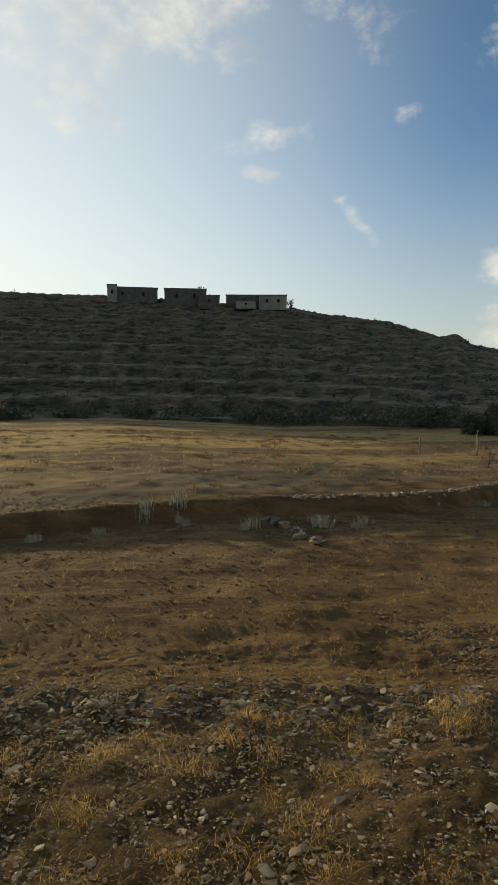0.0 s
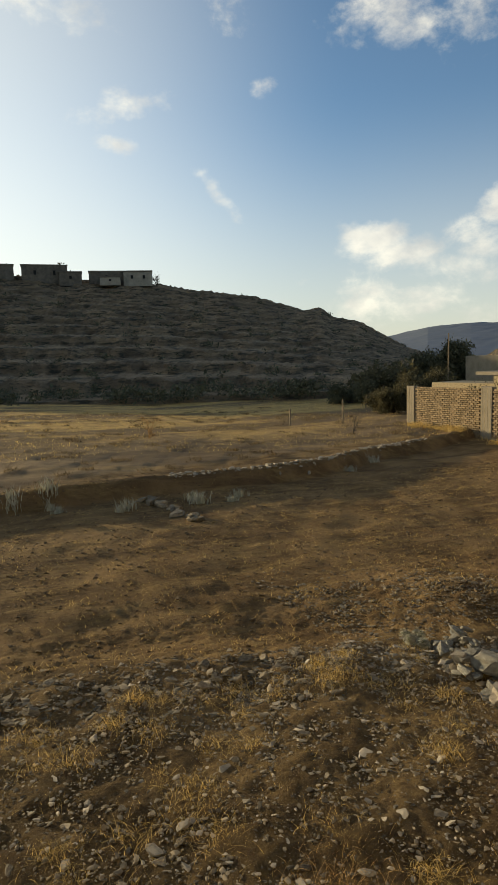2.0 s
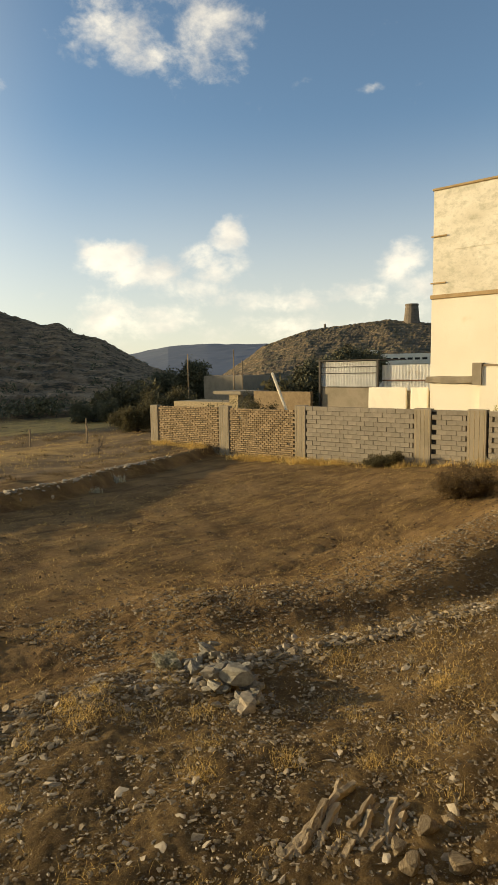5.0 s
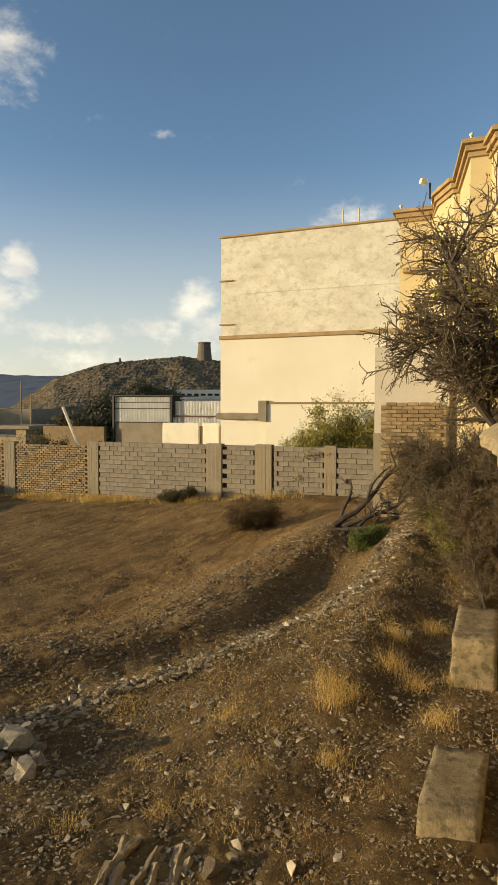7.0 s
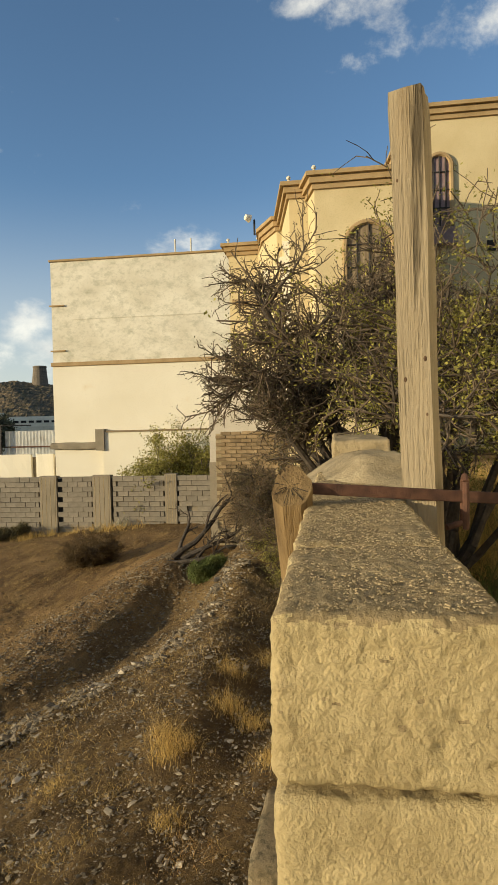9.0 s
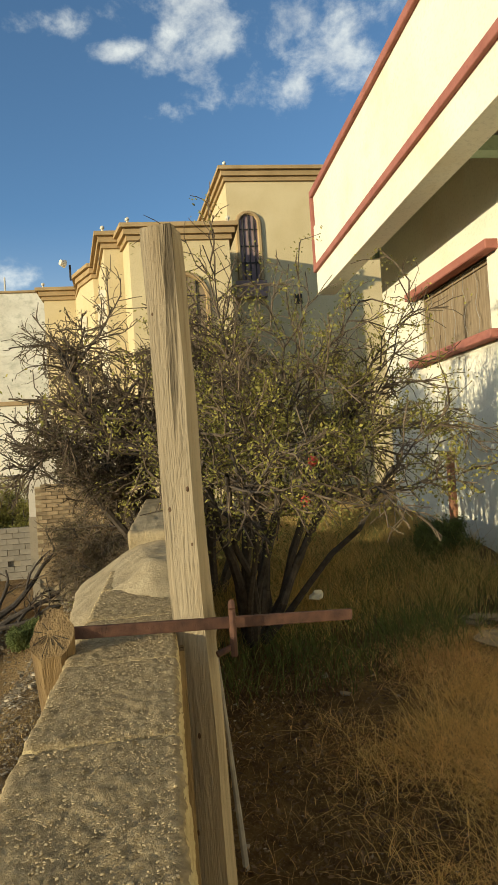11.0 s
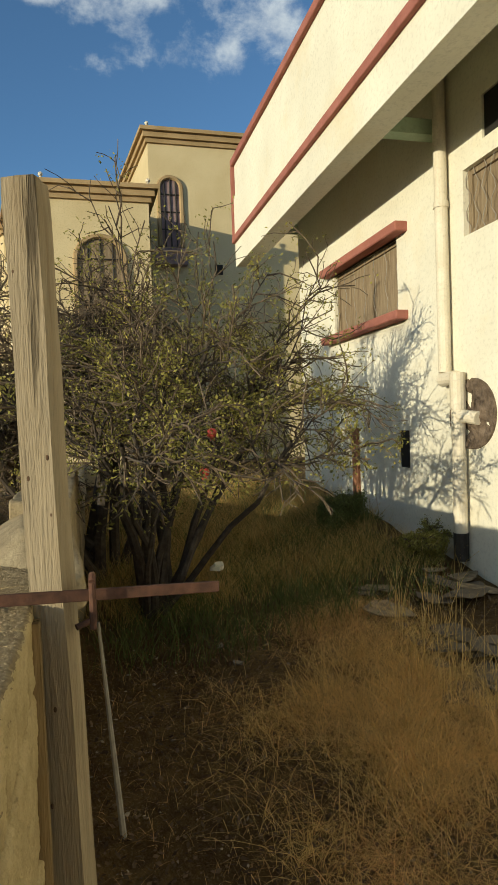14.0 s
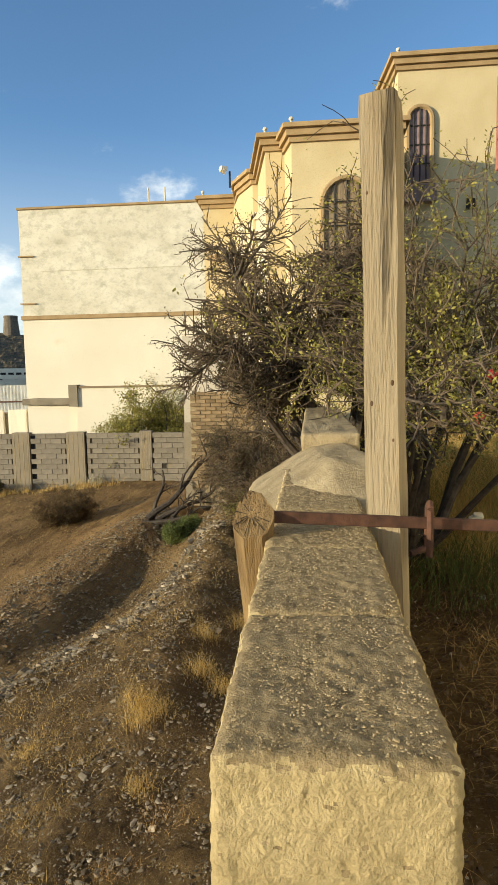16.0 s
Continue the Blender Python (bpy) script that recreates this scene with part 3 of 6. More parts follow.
def land(x, y):
    x, y = np.asarray(x, float), np.asarray(y, float)
    yd, yb = np.interp(x, DITCH_X, DITCH_Y), np.interp(x, BANK_X, BANK_Y)
    terrace = -1.36 - 0.022 * x - 0.05 * np.clip(y - 1.5, 0, 4) + 0.22 * ss(1.6, 0.2, y) + 0.04 * lumps(x, y, 1.3, 1)
    terrace = terrace - 0.11 * np.clip(x - 3.5, 0, 4) * ss(1.0, 4.5, y)
    terrace = terrace + 0.42 * ss(5.0, 8.0, x) * ss(0.7, 1.8, y)
    terrace = terrace + 0.95 * ss(9.0, 14.0, x) * ss(4.5, 1.0, y)
    field = -1.98 - 0.048 * np.clip(x - 3, 0, 15) + 0.03 * lumps(x, y, 0.5, 4) + 0.015 * lumps(x, y, 2.1, 2)
    field = field + (0.6 * ss(15, 6, y) + 0.2 * ss(22, 14, y)) * ss(11, 22, x)
    field = field + 0.5 * ss(16, 6, y) * ss(3, -4, x)
    out = terrace + (field - terrace) * ss(yd - 0.2, yd + 1.7, y)
    berm = ss(7.5, 13.5, x)
    out = out - 0.1 * berm * np.exp(-((y - yd) / 0.55) ** 2)
    crest = yd + 1.6 + 0.6 * ss(5.0, 7.5, x)
    out = out + (0.42 + 0.58 * berm) * ss(4.0, 7.5, x) * ss(24, 15, x) * np.exp(-(np.clip(np.abs(y - crest) - 0.15, 0, 9) / np.where(y > crest, 1.8, 1.05)) ** 2)
    out = out + 0.06 * ss(yd - 1.4, yd - 0.1, y) * ss(yd + 0.8, yd + 0.1, y) * lumps(x, y, 3.3, 5)
    up = 0.4 * ss(yb - 0.2, yb + 0.12, y) + 0.05 * np.exp(-((y - yb - 0.4) / 0.3) ** 2)
    out = out + up + 0.03 * lumps(x, y, 0.9, 9) * ss(yb, yb + 3, y)
    open_ground = ss(0.5, 1.5, y) * ss(60, 40, np.hypot(x, y))
    out = out + open_ground * (0.016 * crumble(x, y, 1.4, 4, 3) * ss(yd + 3.5, yd + 1.2, y) + 0.022 * crumble(x * 0.6, y * 1.5, 0.8, 3, 8) + 0.02 * crumble(x * 0.8, y, 2.3, 3, 15) * ss(yd + 1.0, yd + 3.0, y))
    out = out + 0.5 * np.exp(-((x - 13.9) / 1.6) ** 2 - ((y - 2.9) / 1.3) ** 2)
    garden = 0.3 + 0.11 * np.clip(x - 3.2, -2, 6) + 0.1 * np.clip(-y - 0.6, 0, 2.6) + 0.04 * lumps(x, y, 1.7, 7) + 0.015 * lumps(x, y, 6, 3)
    side = ss(0.0, -0.16, y)
    out = out + (garden - out) * side
    far = ss(60, 200, np.hypot(x, y))
    return out * (1 - far) + -2.4 * far


def axis(*spans):
    vals = []
    for a, b, step in spans:
        vals += list(np.arange(a, b, step))
    vals.append(spans[-1][1])
    return np.array(vals)


gx = axis((-3000, -600, 600), (-600, -60, 60), (-60, -8, 3), (-8, -2, 0.4), (-2, 9, 0.04), (9, 14, 0.08), (14, 28, 0.25), (28, 60, 2.0), (60, 600, 60), (600, 3000, 600))
gy = axis((-3000, -600, 600), (-600, -60, 60), (-60, -6, 4), (-6, -0.18, 0.12), (-0.18, 0.06, 0.04), (0.06, 1.4, 0.07), (1.4, 8, 0.04), (8, 26, 0.2), (26, 64, 1.5), (64, 600, 60), (600, 3000, 600))
X, Y = np.meshgrid(gx, gy)
Z = land(X, Y)
near = (X > -3) & (X < 15) & (Y > 0.1) & (Y < 9)
Z = Z + np.where(near, 0.014 * crumble(X, Y, 5.5, 3, 12) + nrg.normal(0, 0.004, X.shape), 0)
nx, ny = len(gx), len(gy)
idx = np.arange(nx * ny).reshape(ny, nx)
quads = np.stack([idx[:-1, :-1], idx[:-1, 1:], idx[1:, 1:], idx[1:, :-1]], -1).reshape(-1, 4)
ground = mesh_object("ground", np.stack([X, Y, Z], -1).reshape(-1, 3), quads.tolist(), M["soil"], smooth=True)
tagged(ground, "brown stony soil and dry worked field sloping below the garden", "ground", kind="structure")


# ---- hills ----
def hill(name, label, mat, yaws, elevs, r0, r1, terraces, jag, seed, base=-1.75, eye=1.5, across=150, deep=70, behind=1.25):
    """A hill seen as a ridge: it climbs in terraces from r0 to r1 and falls away behind."""
    az = np.linspace(yaws[0], yaws[-1], across)
    el = np.interp(-az, [-v for v in yaws], elevs)
    rr = np.concatenate([np.linspace(0, 1, deep), np.linspace(1.04, behind, 6)])
    A, R = np.meshgrid(az, rr)
    top = eye + r1 * np.tan(np.radians(np.interp(-A, [-v for v in yaws], elevs)))
    t = np.clip(R, 0, 1)
    steps = terraces * t + 0.5 * lumps(A * 0.35, R * 2, 2.0, seed) * (terraces > 0)
    fl = np.floor(steps)
    st = (fl + ss(0.82, 1.0, steps - fl)) / max(terraces, 1)
    prof = 0.35 * t + 0.65 * np.clip(st, 0, 1.02) if terraces else t ** 0.9
    prof = np.where(R > 0.96, np.maximum(prof, t), prof)
    fall = np.where(R > 1, 1 - 0.9 * (R - 1) / (behind - 1), 1)
    rad = r0 + (r1 - r0) * R
    Zh = base + (top - base) * prof * fall
    wild = jag * (lumps(A * 0.9, R * 9, 2.3, seed) * 0.5 + nrg.normal(0, 0.5, A.shape)) * (0.25 + 0.75 * t) * ss(0.0, 0.12, R)
    Zh = Zh + wild
    Zh[0] = base - 1.2
    Xh, Yh = -np.sin(np.radians(A)) * rad, np.cos(np.radians(A)) * rad
    k, q = len(rr), len(az)
    ii = np.arange(k * q).reshape(k, q)
    fs = np.stack([ii[:-1, :-1], ii[1:, :-1], ii[1:, 1:], ii[:-1, 1:]], -1).reshape(-1, 4)
    ob = mesh_object(name, np.stack([Xh, Yh, Zh], -1).reshape(-1, 3), fs.tolist(), mat)
    return tagged(ob, label, "hill", kind="structure")


hill("hill_west", "terraced stony hillside in evening shade with scattered scrub", M["hill"],
     [22, 14, 6, -3, -8, -13, -19, -21, -27.6, -32, -33.3, -34.4, -36.6, -39, -41, -43.5, -46], [1.5, 6.2, 7.7, 7.75, 7.55, 7.25, 6.9, 6.5, 5.6, 4.25, 4.5, 3.6, 3.15, 1.8, 0.6, -0.3, -1.2],
     60, 160, 13, 0.3, 3, across=260, deep=110)
hill("hill_east", "rocky sunlit hill with dry terraces under the watch tower", M["hill_warm"],
     [-46.5, -47.5, -50, -51, -55, -59, -62, -65.6, -72, -85, -100], [-0.6, -0.1, 1.5, 2.3, 3.65, 4.1, 4.4, 4.0, 3.6, 2.5, 0.5], 120, 290, 20, 0.3, 6, base=-2.2, across=300, deep=80)
hill("mountain_far", "long low mountain on the horizon, haze blue painted in", M["mountain"], [20, -20, -33, -39.3, -42.5, -46, -51, -60, -80, -120], [0.3, 0.9, 1.3, 1.75, 2.4, 2.6, 2.5, 2.2, 1.4, 0.6],
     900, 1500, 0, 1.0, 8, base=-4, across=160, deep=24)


# ---- garden wall with its posts and bar ----
garden_wall = tagged(new("garden_wall"), "rough cement block garden wall with worn pitted top", "wall", kind="structure")
part("core", boxes((1.3, 13.5, -0.17, 0.0, -1.6, 1.3)), M["mortar"], garden_wall)


def wall_block(length, seed, worn_top):
    """A cement block, pitted all over; on the wall's top it is worn and dark with lichen."""
    bm = rough_block((length, 0.256, 0.19), 54 if length > 0.3 else 34, 0.0045, 11, seed, 0.016)
    for v in bm.verts:
        q = Vector((seed * 2.0, seed, 0))
        pit = max(0.0, noise.noise(v.co * 62 + q) - 0.12)
        v.co -= v.co.normalized() * pit * 0.005
        v.co += noise.noise_vector(v.co * 60 + q) * 0.002 + noise.noise_vector(v.co * 125 + q) * 0.0024
    ob = part("block", bm, M["block"], garden_wall, smooth=True)
    if worn_top:
        ob.data.materials.append(M["block_top"])
        for f in ob.data.polygons:
            if f.normal.z + 0.35 * noise.noise(f.center * 40) > 0.55:
                f.material_index = 1
    return ob


for i in range(5):
    wall_block(0.394, i, True).location = (1.337 + i * 0.4, -0.083, 1.525)
LOW = [wall_block(0.39, 10 + i, False) for i in range(3)]
k = 0
for row in range(1, 6):
    for i in range(5):
        if k < 3:
            ob = LOW[k]
        else:
            ob = new("block", LOW[k % 3].data)
            ob.parent = garden_wall
        k += 1
        ob.location = (1.335 + i * 0.4 + (0.2 if row % 2 else 0.0), -0.083 + 0.006 * ((i * 7 + row * 3) % 3 - 1), 1.525 - row * 0.2)
        ob.rotation_euler = (0, 0, math.pi * ((i + row) % 2))
for row in (1, 3, 5):
    wall_block(0.19, 20 + row, False).location = (1.235, -0.083, 1.525 - row * 0.2)
part("mortar_bed", boxes((1.175, 3.4, -0.198, 0.03, 0.35, 1.607)), M["mortar"], garden_wall)
bm = rough_block((1.0, 0.46, 0.22), 40, 0.013, 11, 31, 0.03)
for v in bm.verts:
    v.co.z -= (0.55 * max(0.0, v.co.y + 0.06) + 0.4 * max(0.0, -0.2 - v.co.x)) * (0.5 + v.co.z / 0.22)
hump = part("cap_stone", bm, M["mortar"], garden_wall, "lumpy lichen-marked mortar cap", smooth=True)
hump.location, hump.rotation_euler = (2.95, -0.055, 1.585), (radians(-3), radians(1), 0.1)
far_top = part("wall_top", rough_block((2.4, 0.26, 0.5), 40, 0.009, 12, 37, 0.012), M["mortar"], garden_wall, smooth=True)
far_top.location = (4.55, -0.15, 1.5)
part("rear_wall", rough_block((8.2, 0.3, 1.5), 12, 0.03, 2, 41, 0.05), M["mortar"], garden_wall, smooth=True).location = (9.6, -0.15, 0.65)


def beam(p0, p1, w, d, turn, cuts, wobble, seed, taper=1.0):
    """A squared timber from p0 to p1, worn and a little bent."""
    p0, p1 = Vector(p0), Vector(p1)
    bm = bmesh.new()
    length = (p1 - p0).length
    ring = [(-0.5, -0.5), (-0.18, -0.52), (0.18, -0.52), (0.5, -0.5), (0.52, 0), (0.5, 0.5), (0.18, 0.52), (-0.18, 0.52), (-0.5, 0.5), (-0.52, 0)]
    rows = []
    for k in range(cuts + 1):
        z = length * k / cuts
        bend = noise.noise_vector(Vector((seed, z * 1.3, 0))) * wobble
        row = []
        for x, y in ring:
            j = noise.noise(Vector((x * 3 + seed, y * 3, z * 5))) * wobble * 0.5
            s = 1.0 if 0 < k < cuts else 0.95
            row.append(bm.verts.new((x * w * s + bend.x + j, y * d * s + bend.y + j, z)))
        rows.append(row)
    for a, b in zip(rows, rows[1:]):
        for i in range(10):
            bm.faces.new((a[i], a[(i + 1) % 10], b[(i + 1) % 10], b[i]))
    bm.faces.new(rows[0][::-1])
    bm.faces.new(rows[-1])
    q = Vector((0, 0, 1)).rotation_difference(p1 - p0).to_matrix().to_4x4()
    bmesh.ops.transform(bm, matrix=Matrix.Translation(p0) @ q @ Matrix.Rotation(turn, 4, "Z"), verts=bm.verts)
    return bm


tall = empty("gate_post", (2.19, -0.265, 0.2), "tall squared weathered timber gate post with long cracks", "post")
under(part("post", beam((2.195, -0.295, 0.15), (2.145, -0.235, 2.655), 0.087, 0.084, radians(-20), 60, 0.011, 3), M["timber"]), tall)
for k, (z, side) in enumerate(((2.43, 1), (2.21, -1), (2.18, 1), (1.98, -1), (1.93, 1), (1.84, -1), (1.74, 0), (1.35, 0), (1.1, 1))):
    u = (z - 0.15) / 2.48
    c = Vector((2.195 - 0.05 * u, -0.295 + 0.06 * u, z))
    along, out_ = Vector((math.sin(radians(20)), math.cos(radians(20)), 0)), Vector((-math.cos(radians(20)), math.sin(radians(20)), 0))
    bm = bmesh.new()
    bmesh.ops.create_uvsphere(bm, u_segments=10, v_segments=8, radius=1, matrix=Matrix.Translation(c + along * 0.026 * side + out_ * 0.044) @ Matrix.Rotation(radians(70), 4, "Z") @ Matrix.Diagonal((0.0045, 0.0025, 0.0075, 1)))
    under(part("knot", bm, M["knot"], label="dark knot in the timber"), tall)
under(part("plank", beam((2.1, -0.215, 0.2), (2.1, -0.212, 1.585), 0.05, 0.03, 0, 12, 0.004, 9), M["timber_tan"], label="tan timber plank against the wall"), tall)

short = empty("round_post", (2.03, 0.085, 0.9), "short round timber post with cracked end grain top", "post")
bm = bmesh.new()
rod(bm, (2.07, 0.06, 1.27), (2.03, 0.078, 1.67), 0.036, 0.047, 20)
for v in bm.verts:
    ang = math.atan2(v.co.y - 0.085, v.co.x - 2.035)
    f = 1 + 0.09 * math.sin(3 * ang + 1) + 0.05 * math.sin(7 * ang)
    v.co.x, v.co.y = 2.035 + (v.co.x - 2.035) * f, 0.085 + (v.co.y - 0.085) * f
    if v.co.z > 1.5:
        v.co.z += (v.co.x - 2.03) * 0.95
bmesh.ops.subdivide_edges(bm, edges=[e for e in bm.edges if abs(e.verts[0].co.z - e.verts[1].co.z) > 0.3], cuts=5)
under(part("log", bm, M["log_wood"]), short)
# end grain cracks as thin near-black slivers, their shade in the colour
bm = bmesh.new()
for k in range(15):
    a = 2 * math.pi * k / 15 + 0.2 * math.sin(k * 5)
    r0, r1 = 0.008, 0.034 + 0.012 * math.sin(k * 3)
    c = Vector((2.03, 0.082, 1.6705))
    rod(bm, c + Vector((math.cos(a) * r0, math.sin(a) * r0, math.cos(a) * r0 * 0.95)), c + Vector((math.cos(a) * r1, math.sin(a) * r1, math.cos(a) * r1 * 0.95)), 0.0005, 0.0011, 5)
under(part("end_cracks", bm, M["dark"], label="dark radial cracks in the end grain"), short)
under(part("stay", beam((2.75, 0.12, -1.35), (2.7, 0.06, 0.3), 0.06, 0.03, 0.2, 14, 0.01, 14), M["timber_tan"], label="long pale plank running down the wall"), short)

bar = empty("iron_bar", (2.1, -0.3, 1.64), "rusty flat iron bar laid across the wall from post to post", "bar")
a, b = Vector((2.045, 0.04, 1.663)), Vector((2.2, -0.69, 1.6))
bm = bmesh.new()
L = (b - a).length
box(bm, -0.006, 0.006, -0.0145, 0.0145, 0, L, bevel=0.002)
q = (b - a).to_track_quat("Z", "X").to_matrix().to_4x4()
bmesh.ops.transform(bm, matrix=Matrix.Translation(a) @ q @ Matrix.Rotation(radians(90), 4, "Z"), verts=bm.verts)
under(part("flat_bar", bm, M["rust"]), bar)
bm = bmesh.new()
pts = [Vector((2.105, -0.352, 1.55)), Vector((2.1, -0.352, 1.6)), Vector((2.1, -0.352, 1.668)), Vector((2.118, -0.353, 1.682)), Vector((2.14, -0.354, 1.668)), Vector((2.15, -0.354, 1.56)), Vector((2.13, -0.31, 1.55))]
for p0, p1 in zip(pts, pts[1:]):
    rod(bm, p0, p1, 0.0085, 0.0085, 8)
under(part("staple", bm, M["rust"], label="bent rusty rod staple"), bar)

thin = empty("thin_stake", (3.2, -0.49, 0.25), "thin pale stick standing in the garden soil", "stick")
bm = bmesh.new()
top_, low_ = Vector((3.2, -0.370, 1.235)), Vector((3.2, -0.445, 0.2))
for k in range(6):
    rod(bm, top_.lerp(low_, k / 6), top_.lerp(low_, (k + 1) / 6), 0.007 + 0.0015 * k, 0.0085 + 0.0015 * k, 7)
bmesh.ops.remove_doubles(bm, verts=bm.verts, dist=0.002)
under(part("stick", bm, M["iron_grey"]), thin)

# ---- white house ----
HY = -3.40
house = tagged(new("white_house"), "white limewashed house with red trim and a deep green-painted eave", "house")
openings = [(6.2, 7.85, 3.085, 3.83), (4.45, 5.05, 3.5, 4.03), (4.56, 4.78, 4.17, 4.5), (6.04, 6.26, 1.55, 1.92), (7.22, 7.62, 0.5, 1.95)]
xs = sorted({-9.0, 9.15, *[v for o in openings for v in o[:2]]})
zs = sorted({0.2, 5.0, *[v for o in openings for v in o[2:]]})
bm = bmesh.new()
for x0, x1 in zip(xs, xs[1:]):
    for z0, z1 in zip(zs, zs[1:]):
        cx, cz = (x0 + x1) / 2, (z0 + z1) / 2
        if any(o[0] < cx < o[1] and o[2] < cz < o[3] for o in openings):
            continue
        box(bm, x0, x1, HY - 0.24, HY, z0, z1)
bmesh.ops.remove_doubles(bm, verts=bm.verts, dist=0.0005)
part("wall", bm, M["white_wall"], house)
part("inner_wall", boxes((-9, 9.15, HY - 2.6, HY - 2.4, 0.2, 5.0), (8.95, 9.15, HY - 2.4, HY - 0.245, 0.2, 5.0), (-9, -8.8, HY - 2.4, HY - 0.245, 0.2, 5.0)), M["dark"], house)
part("soffit_slab", boxes((-9, 9.7, HY - 2.6, -2.852, 4.9, 5.4)), M["green_wall"], house, "green painted slab underside")
part("edge_beam", boxes((-9, 9.7, -2.85, -2.6, 4.38, 5.42)), M["white_wall"], house, "cream edge beam with rain streaks")
part("parapet", boxes((-9, 9.68, -2.82, -2.62, 5.424, 5.87)), M["white_wall"], house)
part("red_band", boxes((-9, 9.72, -2.65, -2.555, 4.73, 4.82), bevel=0.006), M["red_paint"], house, "red painted band")
part("red_band", boxes((-9, 9.75, -2.86, -2.57, 5.87, 5.97), bevel=0.008), M["red_paint"], house, "red painted coping")
part("red_end", boxes((9.7, 9.77, -2.8, -2.575, 4.822, 5.868)), M["red_paint"], house, "red painted end strip")
for cx in (5.43, 1.6):
    part("cross_beam", boxes((cx - 0.07, cx + 0.07, HY + 0.003, -2.853, 4.45, 4.58)), M["soffit_pale"], house, "pale green painted tie beam")
part("lintel", boxes((5.98, 8.02, HY - 0.05, HY + 0.13, 3.83, 3.925), bevel=0.01), M["red_paint"], house, "red window lintel")
part("sill", boxes((6.0, 8.02, HY - 0.05, HY + 0.13, 2.995, 3.085), bevel=0.01), M["red_paint"], house, "red window sill")


def window(x0, x1, z0, z1, leaves, bars):
    w = part("window", boxes((x0, x0 + 0.05, HY - 0.12, HY - 0.05, z0, z1), (x1 - 0.05, x1, HY - 0.12, HY - 0.05, z0, z1), (x0 + 0.05, x1 - 0.05, HY - 0.12, HY - 0.05, z1 - 0.05, z1),
                             (x0 + 0.05, x1 - 0.05, HY - 0.12, HY - 0.05, z0, z0 + 0.05)), M["wood_old"], house, "old timber window with boarded shutters")
    step = (x1 - x0 - 0.1) / leaves
    for i in range(leaves):
        a = x0 + 0.05 + i * step
        part("shutter", boxes((a + 0.004, a + step - 0.004, HY - 0.1 - 0.006 * (i % 2), HY - 0.066 - 0.006 * (i % 2), z0 + 0.052, z1 - 0.052), bevel=0.004), M["wood_old"], w)
    bm = bmesh.new()
    for i in range(bars + 1):
        a = x0 + 0.03 + (x1 - x0 - 0.06) * i / bars
        pts = [Vector((a + 0.035 * math.sin(k * 1.6 + i * 2), HY - 0.025, z0 + (z1 - z0) * k / 8)) for k in range(9)]
        for p0, p1 in zip(pts, pts[1:]):
            rod(bm, p0, p1, 0.003, 0.003, 5)
    part("grille", bm, M["iron_grey"], w, "wavy iron window grille")["kind"] = "stuff"


window(6.2, 7.85, 3.085, 3.83, 5, 6)
window(4.45, 5.05, 3.5, 4.03, 3, 5)
# shallow near-black panels paint the depth of the two vents
part("vent", boxes((4.56, 4.78, HY - 0.06, HY - 0.02, 4.17, 4.5)), M["dark"], house, "square unglazed vent opening, its shade a near-black panel")
part("vent", boxes((6.04, 6.26, HY - 0.06, HY - 0.02, 1.55, 1.92)), M["dark"], house, "small vent opening, its shade a near-black panel")
d = part("door", boxes((7.24, 7.38, HY - 0.12, HY + 0.03, 0.5, 1.94), bevel=0.006), M["rust_door"], house, "rust brown door edge standing ajar")
part("door_post", boxes((7.4, 7.62, HY - 0.2, HY - 0.02, 0.5, 1.95)), M["white_wall"], house)

# drain pipes on the house wall
pipe = empty("drain_pipe", (5.27, HY + 0.07, 1.1), "cream plastic drain pipe with a stepped elbow", "pipe")
bm = bmesh.new()
rod(bm, (5.27, HY + 0.07, 4.9), (5.27, HY + 0.07, 2.42), 0.055, 0.055, 16)
under(part("upper_pipe", bm, M["pvc"], smooth=False), pipe)
bm = bmesh.new()
rod(bm, (5.27, HY + 0.07, 3.8), (5.27, HY + 0.07, 3.85), 0.064, 0.064, 16)
under(part("collar", bm, M["pvc"]), pipe)
bm = bmesh.new()
rod(bm, (5.3, HY + 0.075, 2.36), (5.1, HY + 0.075, 2.36), 0.062, 0.062, 14)
rod(bm, (5.08, HY + 0.075, 2.4), (5.08, HY + 0.075, 2.1), 0.064, 0.064, 14)
rod(bm, (5.08, HY + 0.075, 2.05), (4.86, HY + 0.03, 2.02), 0.055, 0.055, 14)
under(part("elbow", bm, M["pvc"]), pipe)
bm = bmesh.new()
rod(bm, (5.08, HY + 0.075, 2.12), (5.08, HY + 0.075, 1.08), 0.058, 0.058, 16)
under(part("lower_pipe", bm, M["pvc"]), pipe)
bm = bmesh.new()
rod(bm, (5.08, HY + 0.075, 1.08), (5.08, HY + 0.075, 0.85), 0.062, 0.062, 14)
under(part("shoe", bm, M["steel"], label="dark cast pipe shoe"), pipe)
hole = tagged(part("broken_plaster", rough_block((0.68, 0.06, 0.58), 16, 0.045, 7, 61, 0.024), M["bare_masonry"], smooth=False), "round patch of broken plaster with bare masonry", "plaster patch")
for v in hole.data.vertices:
    r = math.hypot(v.co.x / 0.33, v.co.z / 0.31)
    if r > 0.9:
        v.co.x, v.co.z = v.co.x / r * 0.93, v.co.z / r * 0.93
hole.location = (4.98, HY - 0.014, 2.06)
conduit = empty("conduit", (4.37, HY + 0.03, 0.9), "pair of thin cream conduits fixed to the wall", "pipe")
